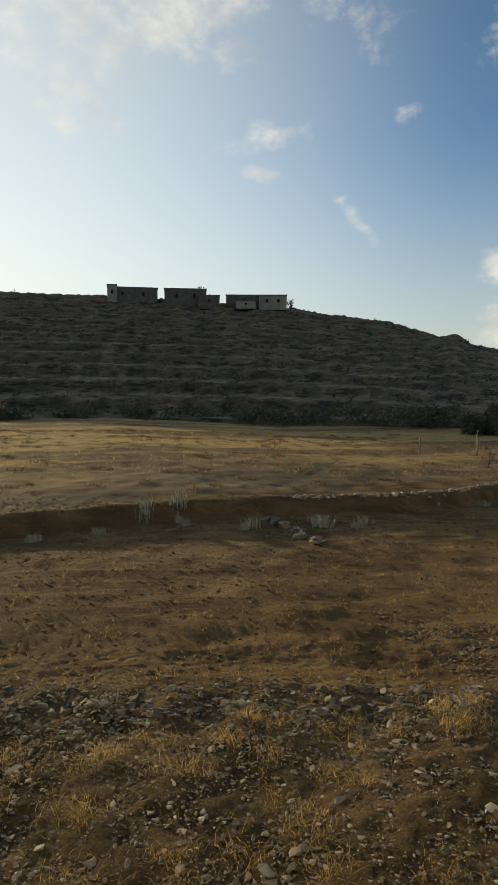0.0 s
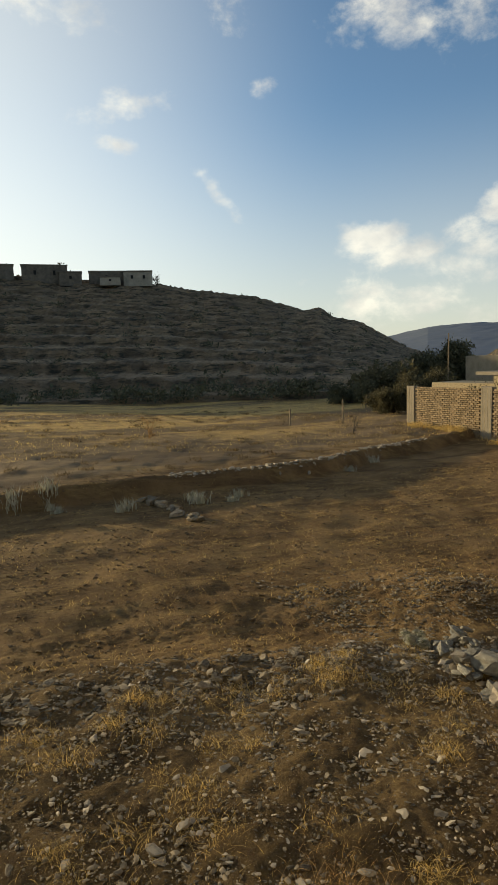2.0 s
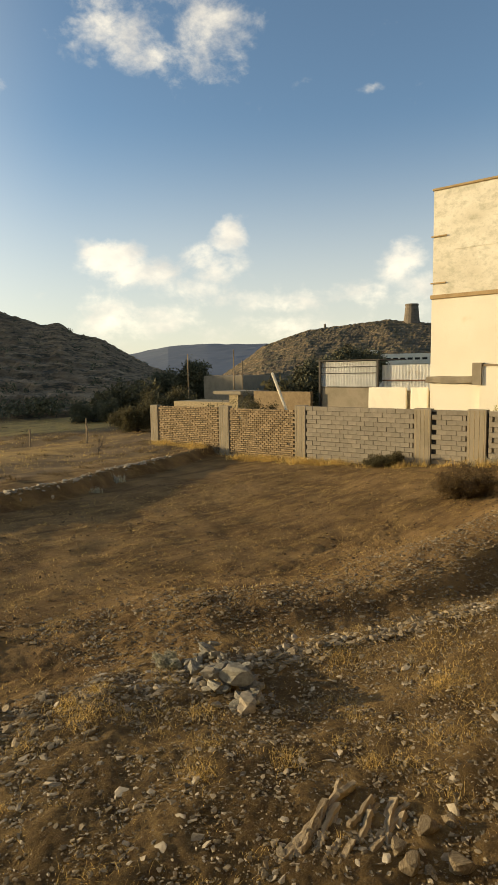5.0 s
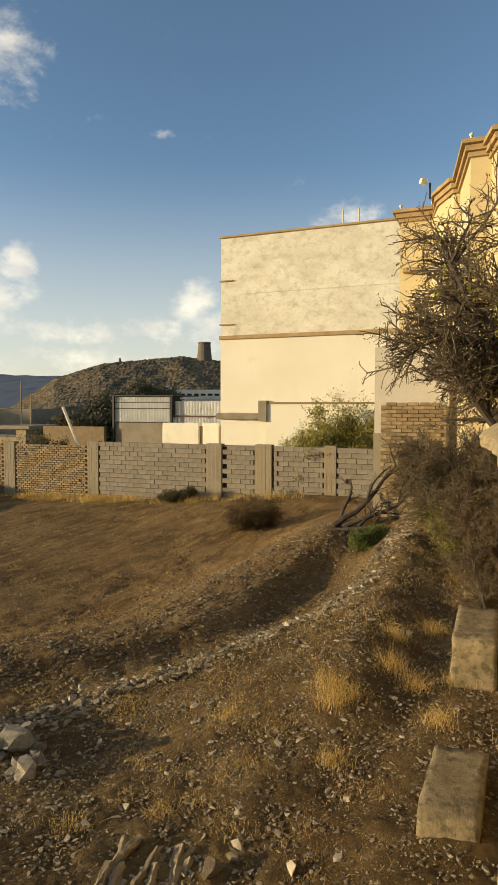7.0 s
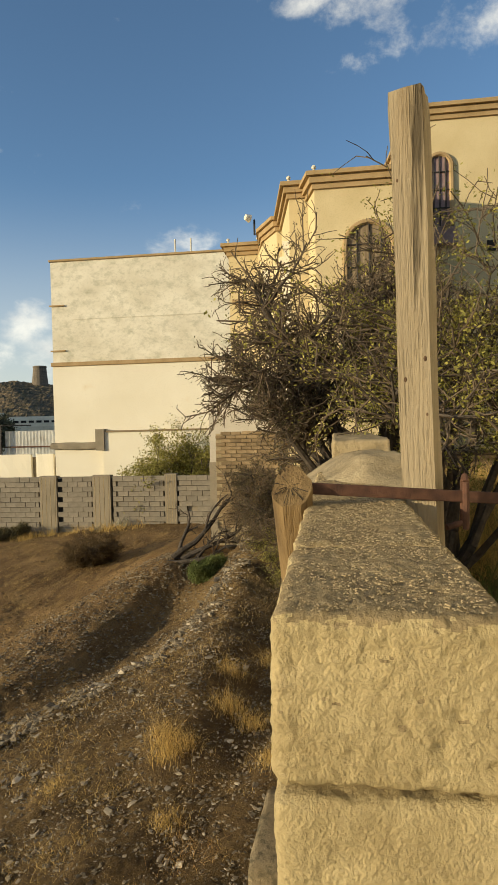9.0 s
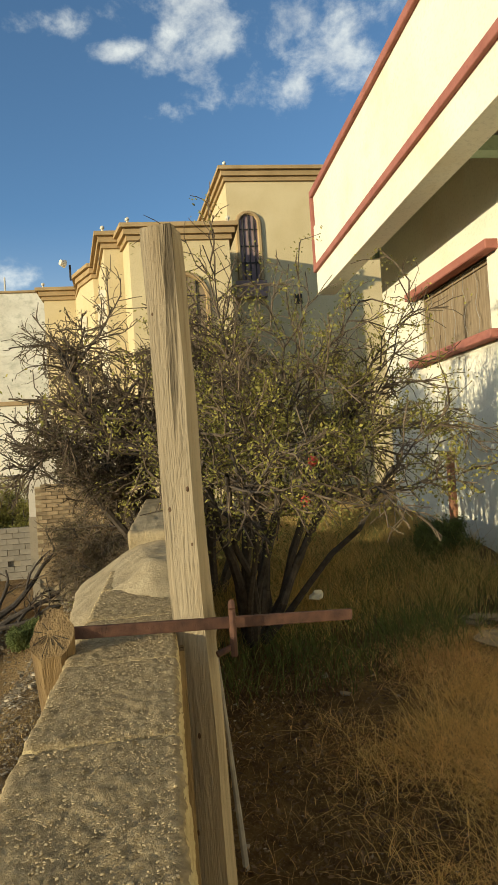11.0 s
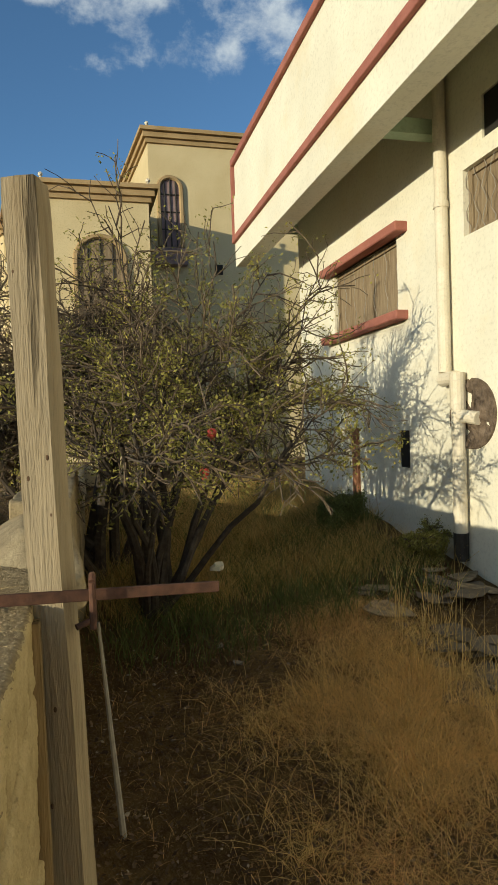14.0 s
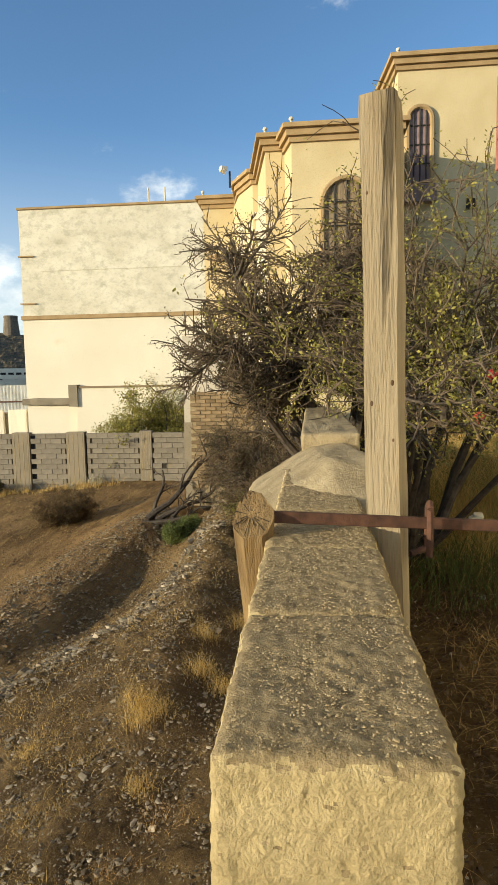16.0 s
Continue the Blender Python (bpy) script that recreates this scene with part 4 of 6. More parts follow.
for dx, top in ((0.0, 4.9), (0.04, 4.35)):
    bm = bmesh.new()
    rod(bm, (4.37 + dx, HY + 0.025, 0.78 if dx == 0 else 1.7), (4.37 + dx, HY + 0.025, top), 0.011, 0.011, 8)
    under(part("tube", bm, M["conduit"]), conduit)
for z in (2.45, 3.42):
    under(part("bracket", boxes((4.34, 4.43, HY + 0.001, HY + 0.042, z - 0.02, z + 0.02), bevel=0.006), M["conduit"]), conduit)
jb = tagged(part("junction_patch", rough_block((0.2, 0.05, 0.26), 6, 0.02, 8, 71, 0.02), M["bare_masonry"]), "crumbled mortar patch with a small junction box", "plaster patch")
jb.location = (4.39, HY + 0.006, 3.4)
lamp = empty("bulb", (4.0, -3.05, 4.6), "bare unlit bulb hanging under the eave", "lamp")
bm = bmesh.new()
bmesh.ops.create_uvsphere(bm, u_segments=12, v_segments=8, radius=0.04, matrix=Matrix.Translation((4.0, -3.05, 4.55)))
under(part("glass", bm, M["pvc"], smooth=True), lamp)
bm = bmesh.new()
rod(bm, (4.0, -3.05, 4.58), (4.0, -3.05, 4.64), 0.02, 0.02, 8)
rod(bm, (4.0, -3.05, 4.64), (4.0, -3.05, 4.905), 0.005, 0.005, 6)
under(part("socket", bm, M["steel"]), lamp)
board = tagged(part("board", boxes((3.55, 3.98, HY + 0.01, HY + 0.05, 0.75, 2.0), bevel=0.006), M["wood_old"]), "worn brown board leaning on the white wall", "board")

# the house stands at a slight angle to the garden wall
PIVOT = Matrix.Translation((5.5, HY, 0))
for ob in (house, pipe, hole, conduit, jb, lamp, board):
    ob.matrix_basis = PIVOT @ Matrix.Rotation(radians(-0.4), 4, "Z") @ PIVOT.inverted() @ ob.matrix_basis

# ---- yellow house with stepped bays ----
yellow = tagged(new("yellow_house"), "tall yellow plastered house with stepped bays and brown cornices", "house")
BAYS = [([(17.0, 2.64), (17.0, -4), (21, -4), (21, 2.64)], 6.62), ([(17.0, 1.85), (15.95, 1.6), (15.15, 1.2), (15.15, -1.4), (16.99, -1.4), (16.99, 1.85)], 6.62),
        ([(15.14, 1.08), (13.17, 0.77), (13.17, -1.7), (15.14, -1.7)], 6.63), ([(13.16, 0.4), (12.57, 0.25), (12.57, -1.68), (13.16, -1.68)], 6.56),
        ([(18.2, -1.56), (14.45, -1.91), (14.45, -7), (18.2, -7)], 8.52)]
for pts, top in BAYS:
    part("bay", prism(bmesh.new(), pts, -0.8, top - 0.3), M["yellow_wall"], yellow)
    for d, z0, z1 in ((0.05, top - 0.3, top - 0.2), (0.11, top - 0.2, top - 0.08), (0.18, top - 0.08, top)):
        part("cornice", prism(bmesh.new(), offset_poly(pts, d), z0, z1), M["cornice"], yellow, "brown moulded cornice")
    n = 0
    for (ax, ay), (bx, by) in zip(pts, pts[1:]):
        if ax > 17.5 or n > 4:
            continue
        n += 1
        bm = bmesh.new()
        rod(bm, (ax, ay, top), (ax, ay, top + 0.09), 0.03, 0.02, 6)
        bmesh.ops.create_icosphere(bm, subdivisions=1, radius=0.05, matrix=Matrix.Translation((ax, ay, top + 0.12)))
        part("roof_lamp", bm, M["pvc"], yellow, "small white roof edge lamp")


def arch_window(x, y0, y1, z0, z1, mat, deep=0.16, frame=True):
    """A round-headed opening on a wall that faces west."""
    w = (y1 - y0) / 2
    pts = [(y0, z0), (y1, z0)] + [((y0 + y1) / 2 + w * math.cos(a), z1 - w + w * math.sin(a)) for a in np.linspace(0, math.pi, 13)]
    bm = bmesh.new()
    fr = [bm.verts.new((x - 0.012, a, b)) for a, b in pts]
    bk = [bm.verts.new((x + 0.02, a, b)) for a, b in pts]
    k = len(pts)
    for i in range(k):
        bm.faces.new((fr[i], fr[(i + 1) % k], bk[(i + 1) % k], bk[i]))
    bm.faces.new(fr)
    bm.faces.new(bk[::-1])
    ob = part("window", bm, mat, yellow, "round-headed shuttered window")
    bm = bmesh.new()
    for p, q in zip(pts[1:], pts[2:] + pts[:1]):
        rod(bm, (x - 0.03, *p), (x - 0.03, *q), 0.05, 0.05, 6)
    part("frame", bm, M["cornice"], ob)
    bm = bmesh.new()
    for i in range(1, 4):
        a = y0 + (y1 - y0) * i / 4
        rod(bm, (x - 0.03, a, z0), (x - 0.03, a, z1 - 0.05), 0.016, 0.016, 5)
    for i in range(1, 4):
        b = z0 + (z1 - z0) * i / 4
        rod(bm, (x - 0.03, y0, b), (x - 0.03, y1, b), 0.014, 0.014, 5)
    part("grille", bm, M["steel"], ob)


arch_window(12.57, -1.2, -0.3, 3.9, 5.6, M["wood_old"])
arch_window(14.45, -2.61, -2.11, 5.98, 7.5, M["purple"])
part("balcony_rail", boxes((14.2, 14.44, -2.67, -1.97, 5.55, 5.62), (14.2, 14.24, -2.67, -1.97, 5.62, 5.9)), M["purple"], yellow)
for y in (-3.4,):
    # near-black plate on the wall face for the vent's inner shade
    part("vent", boxes((14.41, 14.448, y - 0.09, y + 0.09, 5.4, 5.62)), M["dark"], yellow)
# pilasters on the bright side walls
for x, y in ((14.6, 1.02), (13.45, 0.84), (15.7, 1.5)):
    part("pilaster", boxes((x - 0.1, x + 0.1, y - 0.05, y + 0.06, 2.0, 5.4), (x - 0.14, x + 0.14, y - 0.06, y + 0.09, 5.4, 5.55)), M["cream_clean"], yellow, "pale pilaster with small capital")
part("window_hood", boxes((16.8, 16.99, 2.15, 2.55, 5.02, 5.14), bevel=0.02), M["cornice"], yellow)
dish = empty("satellite_dish", (16.3, 1.9, 6.62), "small white satellite dish on the roof edge", "dish")
bm = bmesh.new()
rod(bm, (16.3, 1.85, 6.62), (16.3, 1.85, 7.0), 0.025, 0.025, 6)
under(part("mast", bm, M["steel"]), dish)
bm = bmesh.new()
rod(bm, (16.2, 1.95, 7.0), (16.12, 2.05, 7.02), 0.1, 0.07, 16)
under(part("reflector", bm, M["pvc"]), dish)

# ---- grey walls below the yellow house ----
grey = tagged(new("boundary_wall"), "pale grey rendered wall with rusty bars standing from its top", "wall", kind="structure")
part("wall", boxes((14.9, 15.12, 1.205, 2.86, -0.9, 2.98)), M["pale_concrete"], grey)
part("base", boxes((14.86, 14.898, 2.62, 2.87, -0.9, 1.0)), M["concrete"], grey)
for i, y in enumerate((2.8, 2.62, 2.42, 2.2)):
    bm = bmesh.new()
    rod(bm, (15.0, y, 2.98), (15.0 + 0.03 * (i % 2), y - 0.02, 3.45 + 0.12 * (i % 3)), 0.012, 0.012, 5)
    part("bar", bm, M["rust"], grey)


def courses(name, parent, mat, x, y0, y1, z_low, z_top, bl, bh, depth, limit, gap=0.012, skip=0.0, seed=1):
    """Blocks in running bond on a wall that faces west: the first ones are parts, the rest one joined piece."""
    r = random.Random(seed)
    half, hb = bl / 2 - gap / 2, bh / 2 - gap / 2
    base = bmesh.new()
    box(base, -depth / 2, depth / 2, -half, half, -hb, hb, bevel=0.006)
    me = bpy.data.meshes.new(name)
    base.to_mesh(me)
    base.free()
    me.materials.append(mat)
    vs, fs, made = [], [], 0
    tv = [v.co.copy() for v in me.vertices]
    tf = [tuple(p.vertices) for p in me.polygons]
    rows = int((z_top - z_low) / bh)
    for row in range(rows):
        k = 0
        yy = y0 + bl / 2 + (bl / 2 if row % 2 else 0)
        while yy < y1 - bl / 3:
            c = Vector((x + r.uniform(-0.008, 0.008), yy + r.uniform(-0.006, 0.006), z_low + bh * (row + 0.5) + r.uniform(-0.004, 0.004)))
            yy += bl
            if r.random() < skip:
                continue
            if made < limit:
                ob = new(name, me)
                ob.parent = parent
                ob.location = c
                made += 1
            else:
                o = len(vs)
                vs += [v + c for v in tv]
                fs += [tuple(i + o for i in f) for f in tf]
    if vs:
        ob = mesh_object(name + "_rest", vs, fs, mat, parent)
        ob["kind"] = "stuff"


brick = tagged(new("brick_wall"), "low tan mud brick wall beside the grey wall", "wall", kind="structure")
part("core", boxes((14.62, 14.78, 1.25, 2.66, -0.9, 1.66)), M["mortar"], brick)
courses("brick", brick, M["tan_brick"], 14.61, 1.22, 2.68, -0.5, 1.72, 0.24, 0.085, 0.06, 120, seed=4)

# ---- long block wall along the field ----
WX = 24.3
wall_far = tagged(new("field_wall"), "long field wall, tan brick bays then grey concrete blocks between pillars", "wall", kind="structure")
part("core", boxes((WX, WX + 0.12, 4.4, 17.4, -3.1, -0.03), (WX, WX + 0.12, 17.4, 27.9, -3.1, -0.24)), M["concrete"], wall_far)
PILLARS = [(27.72, 0.31, -0.2), (22.28, 0.34, -0.12), (17.42, 0.3, 0.0), (11.32, 0.36, 0.02), (9.1, 0.37, 0.03), (6.3, 0.24, 0.05)]
for y, half, top in PILLARS:
    part("pillar", boxes((WX - 0.125, WX + 0.2, y - half, y + half, -3.1, top), bevel=0.012), M["concrete"], wall_far, "board-marked concrete pillar")
    for k in range(4):
        yy = y - half + 0.08 + (2 * half - 0.18) * k / 3
        part("form_mark", boxes((WX - 0.132, WX - 0.1265, yy, yy + 0.022, -3.0, top - 0.05)), M["mortar"], wall_far)
part("footing", boxes((WX - 0.12, WX + 0.2, 4.4, 22.2, -3.1, -2.62), bevel=0.02), M["concrete"], wall_far, "rough concrete footing")
bm = bmesh.new()
box(bm, -0.06, 0.06, -0.065, 0.065, -0.094, 0.094, bevel=0.006)
CLOSER = bpy.data.meshes.new("half_block")
bm.to_mesh(CLOSER)
bm.free()
CLOSER.materials.append(M["grey_block"])
for ya, yb in ((4.42, 6.06), (6.54, 8.73), (9.47, 10.96), (11.68, 17.12)):
    courses("block", wall_far, M["grey_block"], WX - 0.03, ya, yb, -2.62, -0.02, 0.42, 0.2, 0.14, 150, gap=0.007, skip=0.012, seed=int(ya))
    # hollow block ends beside the pillars, their shade painted as near-black sheets
    for yy in (ya, yb - 0.2):
        part("cavity", boxes((WX - 0.012, WX - 0.004, yy, yy + 0.2, -2.0, -0.1)), M["dark"], wall_far, "near-black sheet for the shade between the block ends")
        for row in range(1, 13, 2):
            ob = new("half_block", CLOSER)
            ob.parent = wall_far
            ob.location = (WX - 0.03, yy + (0.135 if yy == ya else 0.055), -2.62 + 0.2 * (row + 0.5))
for ya, yb in ((17.72, 21.94), (22.62, 27.41)):
    courses("brick", wall_far, M["tan_brick"], WX - 0.03, ya, yb, -2.95, -0.2, 0.25, 0.105, 0.12, 150, gap=0.022, skip=0.008, seed=int(ya))

# ---- tall cream building behind the wall ----
tower_block = tagged(new("cream_building"), "tall windowless cream building, stained upper storey over a clean band", "building")
part("lower_wall", boxes((27.6, 36, 3.0, 12.55, -3, 4.72)), M["cream_clean"], tower_block, "clean cream painted lower wall")
part("upper_wall", boxes((27.62, 36, 3.0, 12.52, 4.9, 9.42)), M["cream"], tower_block, "grey-stained render")
part("band", boxes((27.52, 36, 2.95, 12.6, 4.72, 4.9), bevel=0.02), M["cornice"], tower_block, "ochre string course")
part("coping", boxes((27.55, 36, 2.95, 12.58, 9.42, 9.52), bevel=0.02), M["cornice"], tower_block)
part("render_joint", boxes((27.6, 27.619, 4.0, 11.6, 6.8, 6.84)), M["cream"], tower_block)
for z in (7.45, 5.42):
    part("ledge", boxes((27.55, 27.62, 11.9, 12.6, z - 0.03, z + 0.03)), M["cornice"], tower_block, "short broken ledge")
for y in (6.76, 6.05):
    bm = bmesh.new()
    rod(bm, (27.8, y, 9.5), (27.8, y, 10.15), 0.035, 0.035, 6)
    part("roof_pipe", bm, M["pvc"], tower_block)
part("apron_wall", boxes((27.35, 27.6, 4.5, 10.2, -3, 1.7)), M["cream_clean"], tower_block)
part("apron_cap", boxes((27.3, 27.6, 4.5, 10.35, 1.7, 1.78)), M["wood_old"], tower_block)
part("broken_edge", rough_block((0.24, 3.2, 0.3), 8, 0.04, 3, 81, 0.04), M["concrete"], tower_block).location = (27.54, 11.1, 1.12)
part("stub", boxes((27.25, 27.599, 10.1, 10.5, 0.9, 1.85)), M["concrete"], tower_block)

# ---- sheds and walls behind the field wall ----
shed = tagged(new("tin_shed"), "white corrugated tin shed on a dark steel frame", "shed")


def corrugated(x, y0, y1, z0, z1, pitch=0.18):
    bm = bmesh.new()
    k = int((y1 - y0) / pitch * 2)
    lo, hi = [], []
    for i in range(k + 1):
        yy, dx = y0 + (y1 - y0) * i / k, 0.016 * (i % 2)
        lo.append(bm.verts.new((x + dx, yy, z0)))
        hi.append(bm.verts.new((x + dx, yy, z1)))
    for i in range(k):
        bm.faces.new((lo[i], lo[i + 1], hi[i + 1], hi[i]))
    bmesh.ops.solidify(bm, geom=bm.faces[:], thickness=0.01)
    return bm


part("sheet", corrugated(31.0, 17.1, 20.9, 0.66, 2.1), M["zinc"], shed)
part("roof", boxes((30.86, 34.0, 16.9, 21.05, 2.14, 2.2)), M["steel"], shed)
part("base_wall", boxes((31.0, 31.2, 17.0, 20.95, -3, 0.64)), M["concrete"], shed)
for y in (17.05, 20.8):
    part("post", boxes((30.86, 30.97, y - 0.06, y + 0.06, -3, 2.14)), M["steel"], shed)
for z in (0.68, 1.45, 1.8):
    part("rail", boxes((30.95, 30.985, 17.1, 20.75, z - 0.02, z + 0.02)), M["steel"], shed)
fence = tagged(new("tin_fence"), "corrugated cream tin fence beside the shed", "fence")
part("sheet", corrugated(31.2, 13.4, 16.95, 0.5, 1.86), M["zinc"], fence)
part("rail", boxes((31.1, 31.17, 13.4, 16.9, 1.0, 1.07)), M["rust"], fence)
part("base_wall", boxes((31.15, 31.35, 13.4, 16.95, -3, 0.5)), M["concrete"], fence)
for i, (ya, yb) in enumerate(((14.5, 16.6), (13.35, 14.25), (11.3, 13.2))):
    pan = tagged(part("wall_panel", rough_block((0.2, yb - ya, 3.4), 8, 0.02, 2, 90 + i, 0.03), M["cream_clean"]), "cream rendered wall panel with crumbled edges", "wall panel", "panels behind the field wall")
    pan.location = (29.2, (ya + yb) / 2, -0.98)
piers = tagged(new("rubble_wall"), "rough stone and mortar wall between the cream panels", "wall", kind="structure")
part("wall", rough_block((0.24, 8.2, 3.3), 14, 0.05, 2, 95, 0.05), M["mortar"], piers).location = (29.45, 12.6, -1.1)
pole = empty("slanted_pole", (28.0, 20.3, -0.4), "white pole leaning over the field wall", "pole")
bm = bmesh.new()
rod(bm, (28.0, 20.0, -2.8), (28.0, 22.05, 1.53), 0.09, 0.08, 8)
under(part("shaft", bm, M["pvc"]), pole)
lw = tagged(new("yard_walls"), "low concrete yard walls and a flat-roofed outhouse", "outhouse")
part("wall", boxes((30.5, 30.75, 21.2, 25.5, -3, 0.4)), M["tan_brick"], lw)
part("wall", boxes((33.0, 36.0, 29.6, 35.5, -3, -0.5)), M["mortar"], lw)
part("roof_slab", boxes((32.0, 35.0, 27.9, 30.4, 0.1, 0.32)), M["concrete"], lw)
part("pier", boxes((32.2, 32.7, 28.3, 29.1, -3, 0.1)), M["mortar"], lw)
part("wall", boxes((44, 48, 38, 43, -3, 1.3)), M["concrete"], lw)
for y, h in ((39.0, 3.2), (33.8, 3.4), (32.9, 2.5)):
    bm = bmesh.new()
    rod(bm, (38, y, -3), (38, y, h), 0.06, 0.05, 6)
    part("post", bm, M["wood_old"], lw)

# ---- far buildings ----
def far_place(yaw, r, z=0.0):
    return Vector((-math.sin(radians(yaw)) * r, math.cos(radians(yaw)) * r, z))


def hut(yaw, r, wide, deep, z0, z1, mat, label, holes=0, turn=0.0):
    p = far_place(yaw, r)
    h = empty("stone_house", (p.x, p.y, z0), label, "house", "houses on the hill")
    rot = Matrix.Translation((p.x, p.y, 0)) @ Matrix.Rotation(radians(yaw + turn), 4, "Z")
    bm = rough_block((wide, deep, z1 - z0), 5, 0.1, 0.7, yaw, 0.1)
    bmesh.ops.transform(bm, matrix=rot @ Matrix.Translation((0, 0, (z0 + z1) / 2)), verts=bm.verts)
    under(part("wall", bm, mat), h)
    bm = boxes((-wide / 2 - 0.1, wide / 2 + 0.1, -deep / 2 - 0.1, deep / 2 + 0.1, z1 - 0.15, z1 + 0.12))
    bmesh.ops.transform(bm, matrix=rot, verts=bm.verts)
    under(part("roof", bm, M["ruin"]), h)
    for i in range(holes):
        c = -wide / 2 + wide * (i + 0.7) / (holes + 0.4)
        # window drawn as a near-black box, the room's shade in its colour
        bm = boxes((c - 0.28, c + 0.28, -deep / 2 - 0.16, -deep / 2 + 0.05, z0 + (z1 - z0) * 0.5, z0 + (z1 - z0) * 0.72))
        bmesh.ops.transform(bm, matrix=rot, verts=bm.verts)
        under(part("window", bm, M["dark"]), h)
    return h


def rise(el, r=156.0):
    return 1.5 + r * math.tan(radians(el))


hut(-4.9, 156, 11.5, 6, rise(7.0), rise(8.35), M["ruin"], "old dark stone house with a flat roof on the ridge", 2)
hut(-3.1, 155, 2.2, 5, rise(7.0), rise(8.5), M["hut_wall"], "pale rendered end of an old house on the ridge", 1)
hut(-9.5, 156, 10.0, 6, rise(6.8), rise(8.35), M["ruin"], "old dark stone house stepping down the ridge", 2)
hut(-11.6, 154, 5.0, 5, rise(6.6), rise(7.75), M["ruin"], "low dark stone annex on the ridge", 1)
hut(-14.6, 157, 8.0, 5, rise(6.7), rise(7.95), M["ruin"], "flat-roofed dark stone house on the ridge", 1)
hut(-17.3, 155, 6.6, 5, rise(6.6), rise(7.85), M["hut_wall"], "pale rendered house with two small windows on the ridge", 2)
hut(-14.9, 152, 4.6, 3, rise(6.6), rise(7.3), M["hut_wall"], "low pale yard wall before the ridge house", 1)

wt = empty("watch_tower", far_place(-64.1, 285, 20), "tapering old stone watch tower on the hilltop", "tower")
p = far_place(-64.1, 285)
bm = bmesh.new()
rod(bm, (p.x, p.y, 17), (p.x, p.y, 29.0), 3.9, 2.7, 16)
under(part("shaft", bm, M["ruin"]), wt)
bm = bmesh.new()
rod(bm, (p.x, p.y, 29.0), (p.x, p.y, 29.7), 2.9, 2.8, 16)
under(part("crown", bm, M["ruin"]), wt)
cairn = empty("cairn", far_place(-56.6, 285, 20), "small stone marker on the ridge", "cairn")
p = far_place(-56.6, 286)
bm = bmesh.new()
rod(bm, (p.x, p.y, 18), (p.x, p.y, 22.4), 0.8, 0.45, 8)
under(part("stack", bm, M["ruin"]), cairn)

villa = empty("white_villa", far_place(-63, 110, -2), "white two-storey villa with a balustraded roof", "house")
rot = Matrix.Translation(far_place(-63, 110)) @ Matrix.Rotation(radians(-63), 4, "Z")
for nm, lst, mt in (("wall", [(-3.5, 5, -4, 4, -3, 2.6)], "cream"), ("stair_tower", [(-4.6, -3.502, -2, 4, -3, 4.9)], "white_wall"), ("parapet", [(-3.5, 5, -4.1, -3.9, 2.6, 4.2)], "white_wall")):
    bm = boxes(*lst)
    bmesh.ops.transform(bm, matrix=rot, verts=bm.verts)
    under(part(nm, bm, M[mt]), villa)
for i in range(7):
    # parapet gap drawn as a near-black plate instead of real depth
    bm = boxes((-3.2 + i * 1.15, -2.4 + i * 1.15, -4.16, -4.1, 3.2, 3.55))
    bmesh.ops.transform(bm, matrix=rot, verts=bm.verts)
    under(part("opening", bm, M["dark"]), villa)


# ---- loose stones ----
ICO = bmesh.new()
bmesh.ops.create_icosphere(ICO, subdivisions=1, radius=1)
ICO_V = np.array([v.co[:] for v in ICO.verts])
ICO_F = np.array([[v.index for v in f.verts] for f in ICO.faces])
ICO.free()


def stones(name, xy, size, flat, mat, label, sink=0.25, lift=None):
    """Many broken stones as one piece of stuff."""
    k = len(xy)
    size = np.minimum(size, np.median(size) * 2.6)
    v = np.repeat(ICO_V[None], k, 0) * (1 + nrg.uniform(-0.5, 0.35, (k, len(ICO_V), 1)))
    v[:, :, 2] = np.clip(v[:, :, 2], -0.6, 0.55)
    v = v * np.stack([size * nrg.uniform(0.7, 1.5, k), size * nrg.uniform(0.6, 1.0, k), size * flat * nrg.uniform(0.6, 1.3, k)], -1)[:, None]
    tilt = nrg.normal(0, 0.3, k)
    v = np.stack([v[..., 0], v[..., 1] * np.cos(tilt)[:, None] - v[..., 2] * np.sin(tilt)[:, None], v[..., 1] * np.sin(tilt)[:, None] + v[..., 2] * np.cos(tilt)[:, None]], -1)
    a = nrg.uniform(0, 6.28, k)
    c, s = np.cos(a)[:, None], np.sin(a)[:, None]
    v = np.stack([v[..., 0] * c - v[..., 1] * s, v[..., 0] * s + v[..., 1] * c, v[..., 2]], -1)
    z = land(xy[:, 0], xy[:, 1]) + size * flat * (0.5 - sink)
    if lift is not None:
        z = z + lift
    v = v + np.stack([xy[:, 0], xy[:, 1], z], -1)[:, None]
    f = (ICO_F[None] + (np.arange(k) * len(ICO_V))[:, None, None]).reshape(-1, 3)
    return tagged(mesh_object(name, v.reshape(-1, 3), f.tolist(), mat), label, "stones", kind="stuff")


def scatter(n, x0, x1, y0, y1):
    return np.stack([nrg.uniform(x0, x1, n), nrg.uniform(y0, y1, n)], -1)


def near_ditch(n, x0, x1, spread, shift=0.0):
    x = nrg.uniform(x0, x1, n)
    return np.stack([x, np.interp(x, DITCH_X, DITCH_Y) + shift + nrg.normal(0, spread, n)], -1)


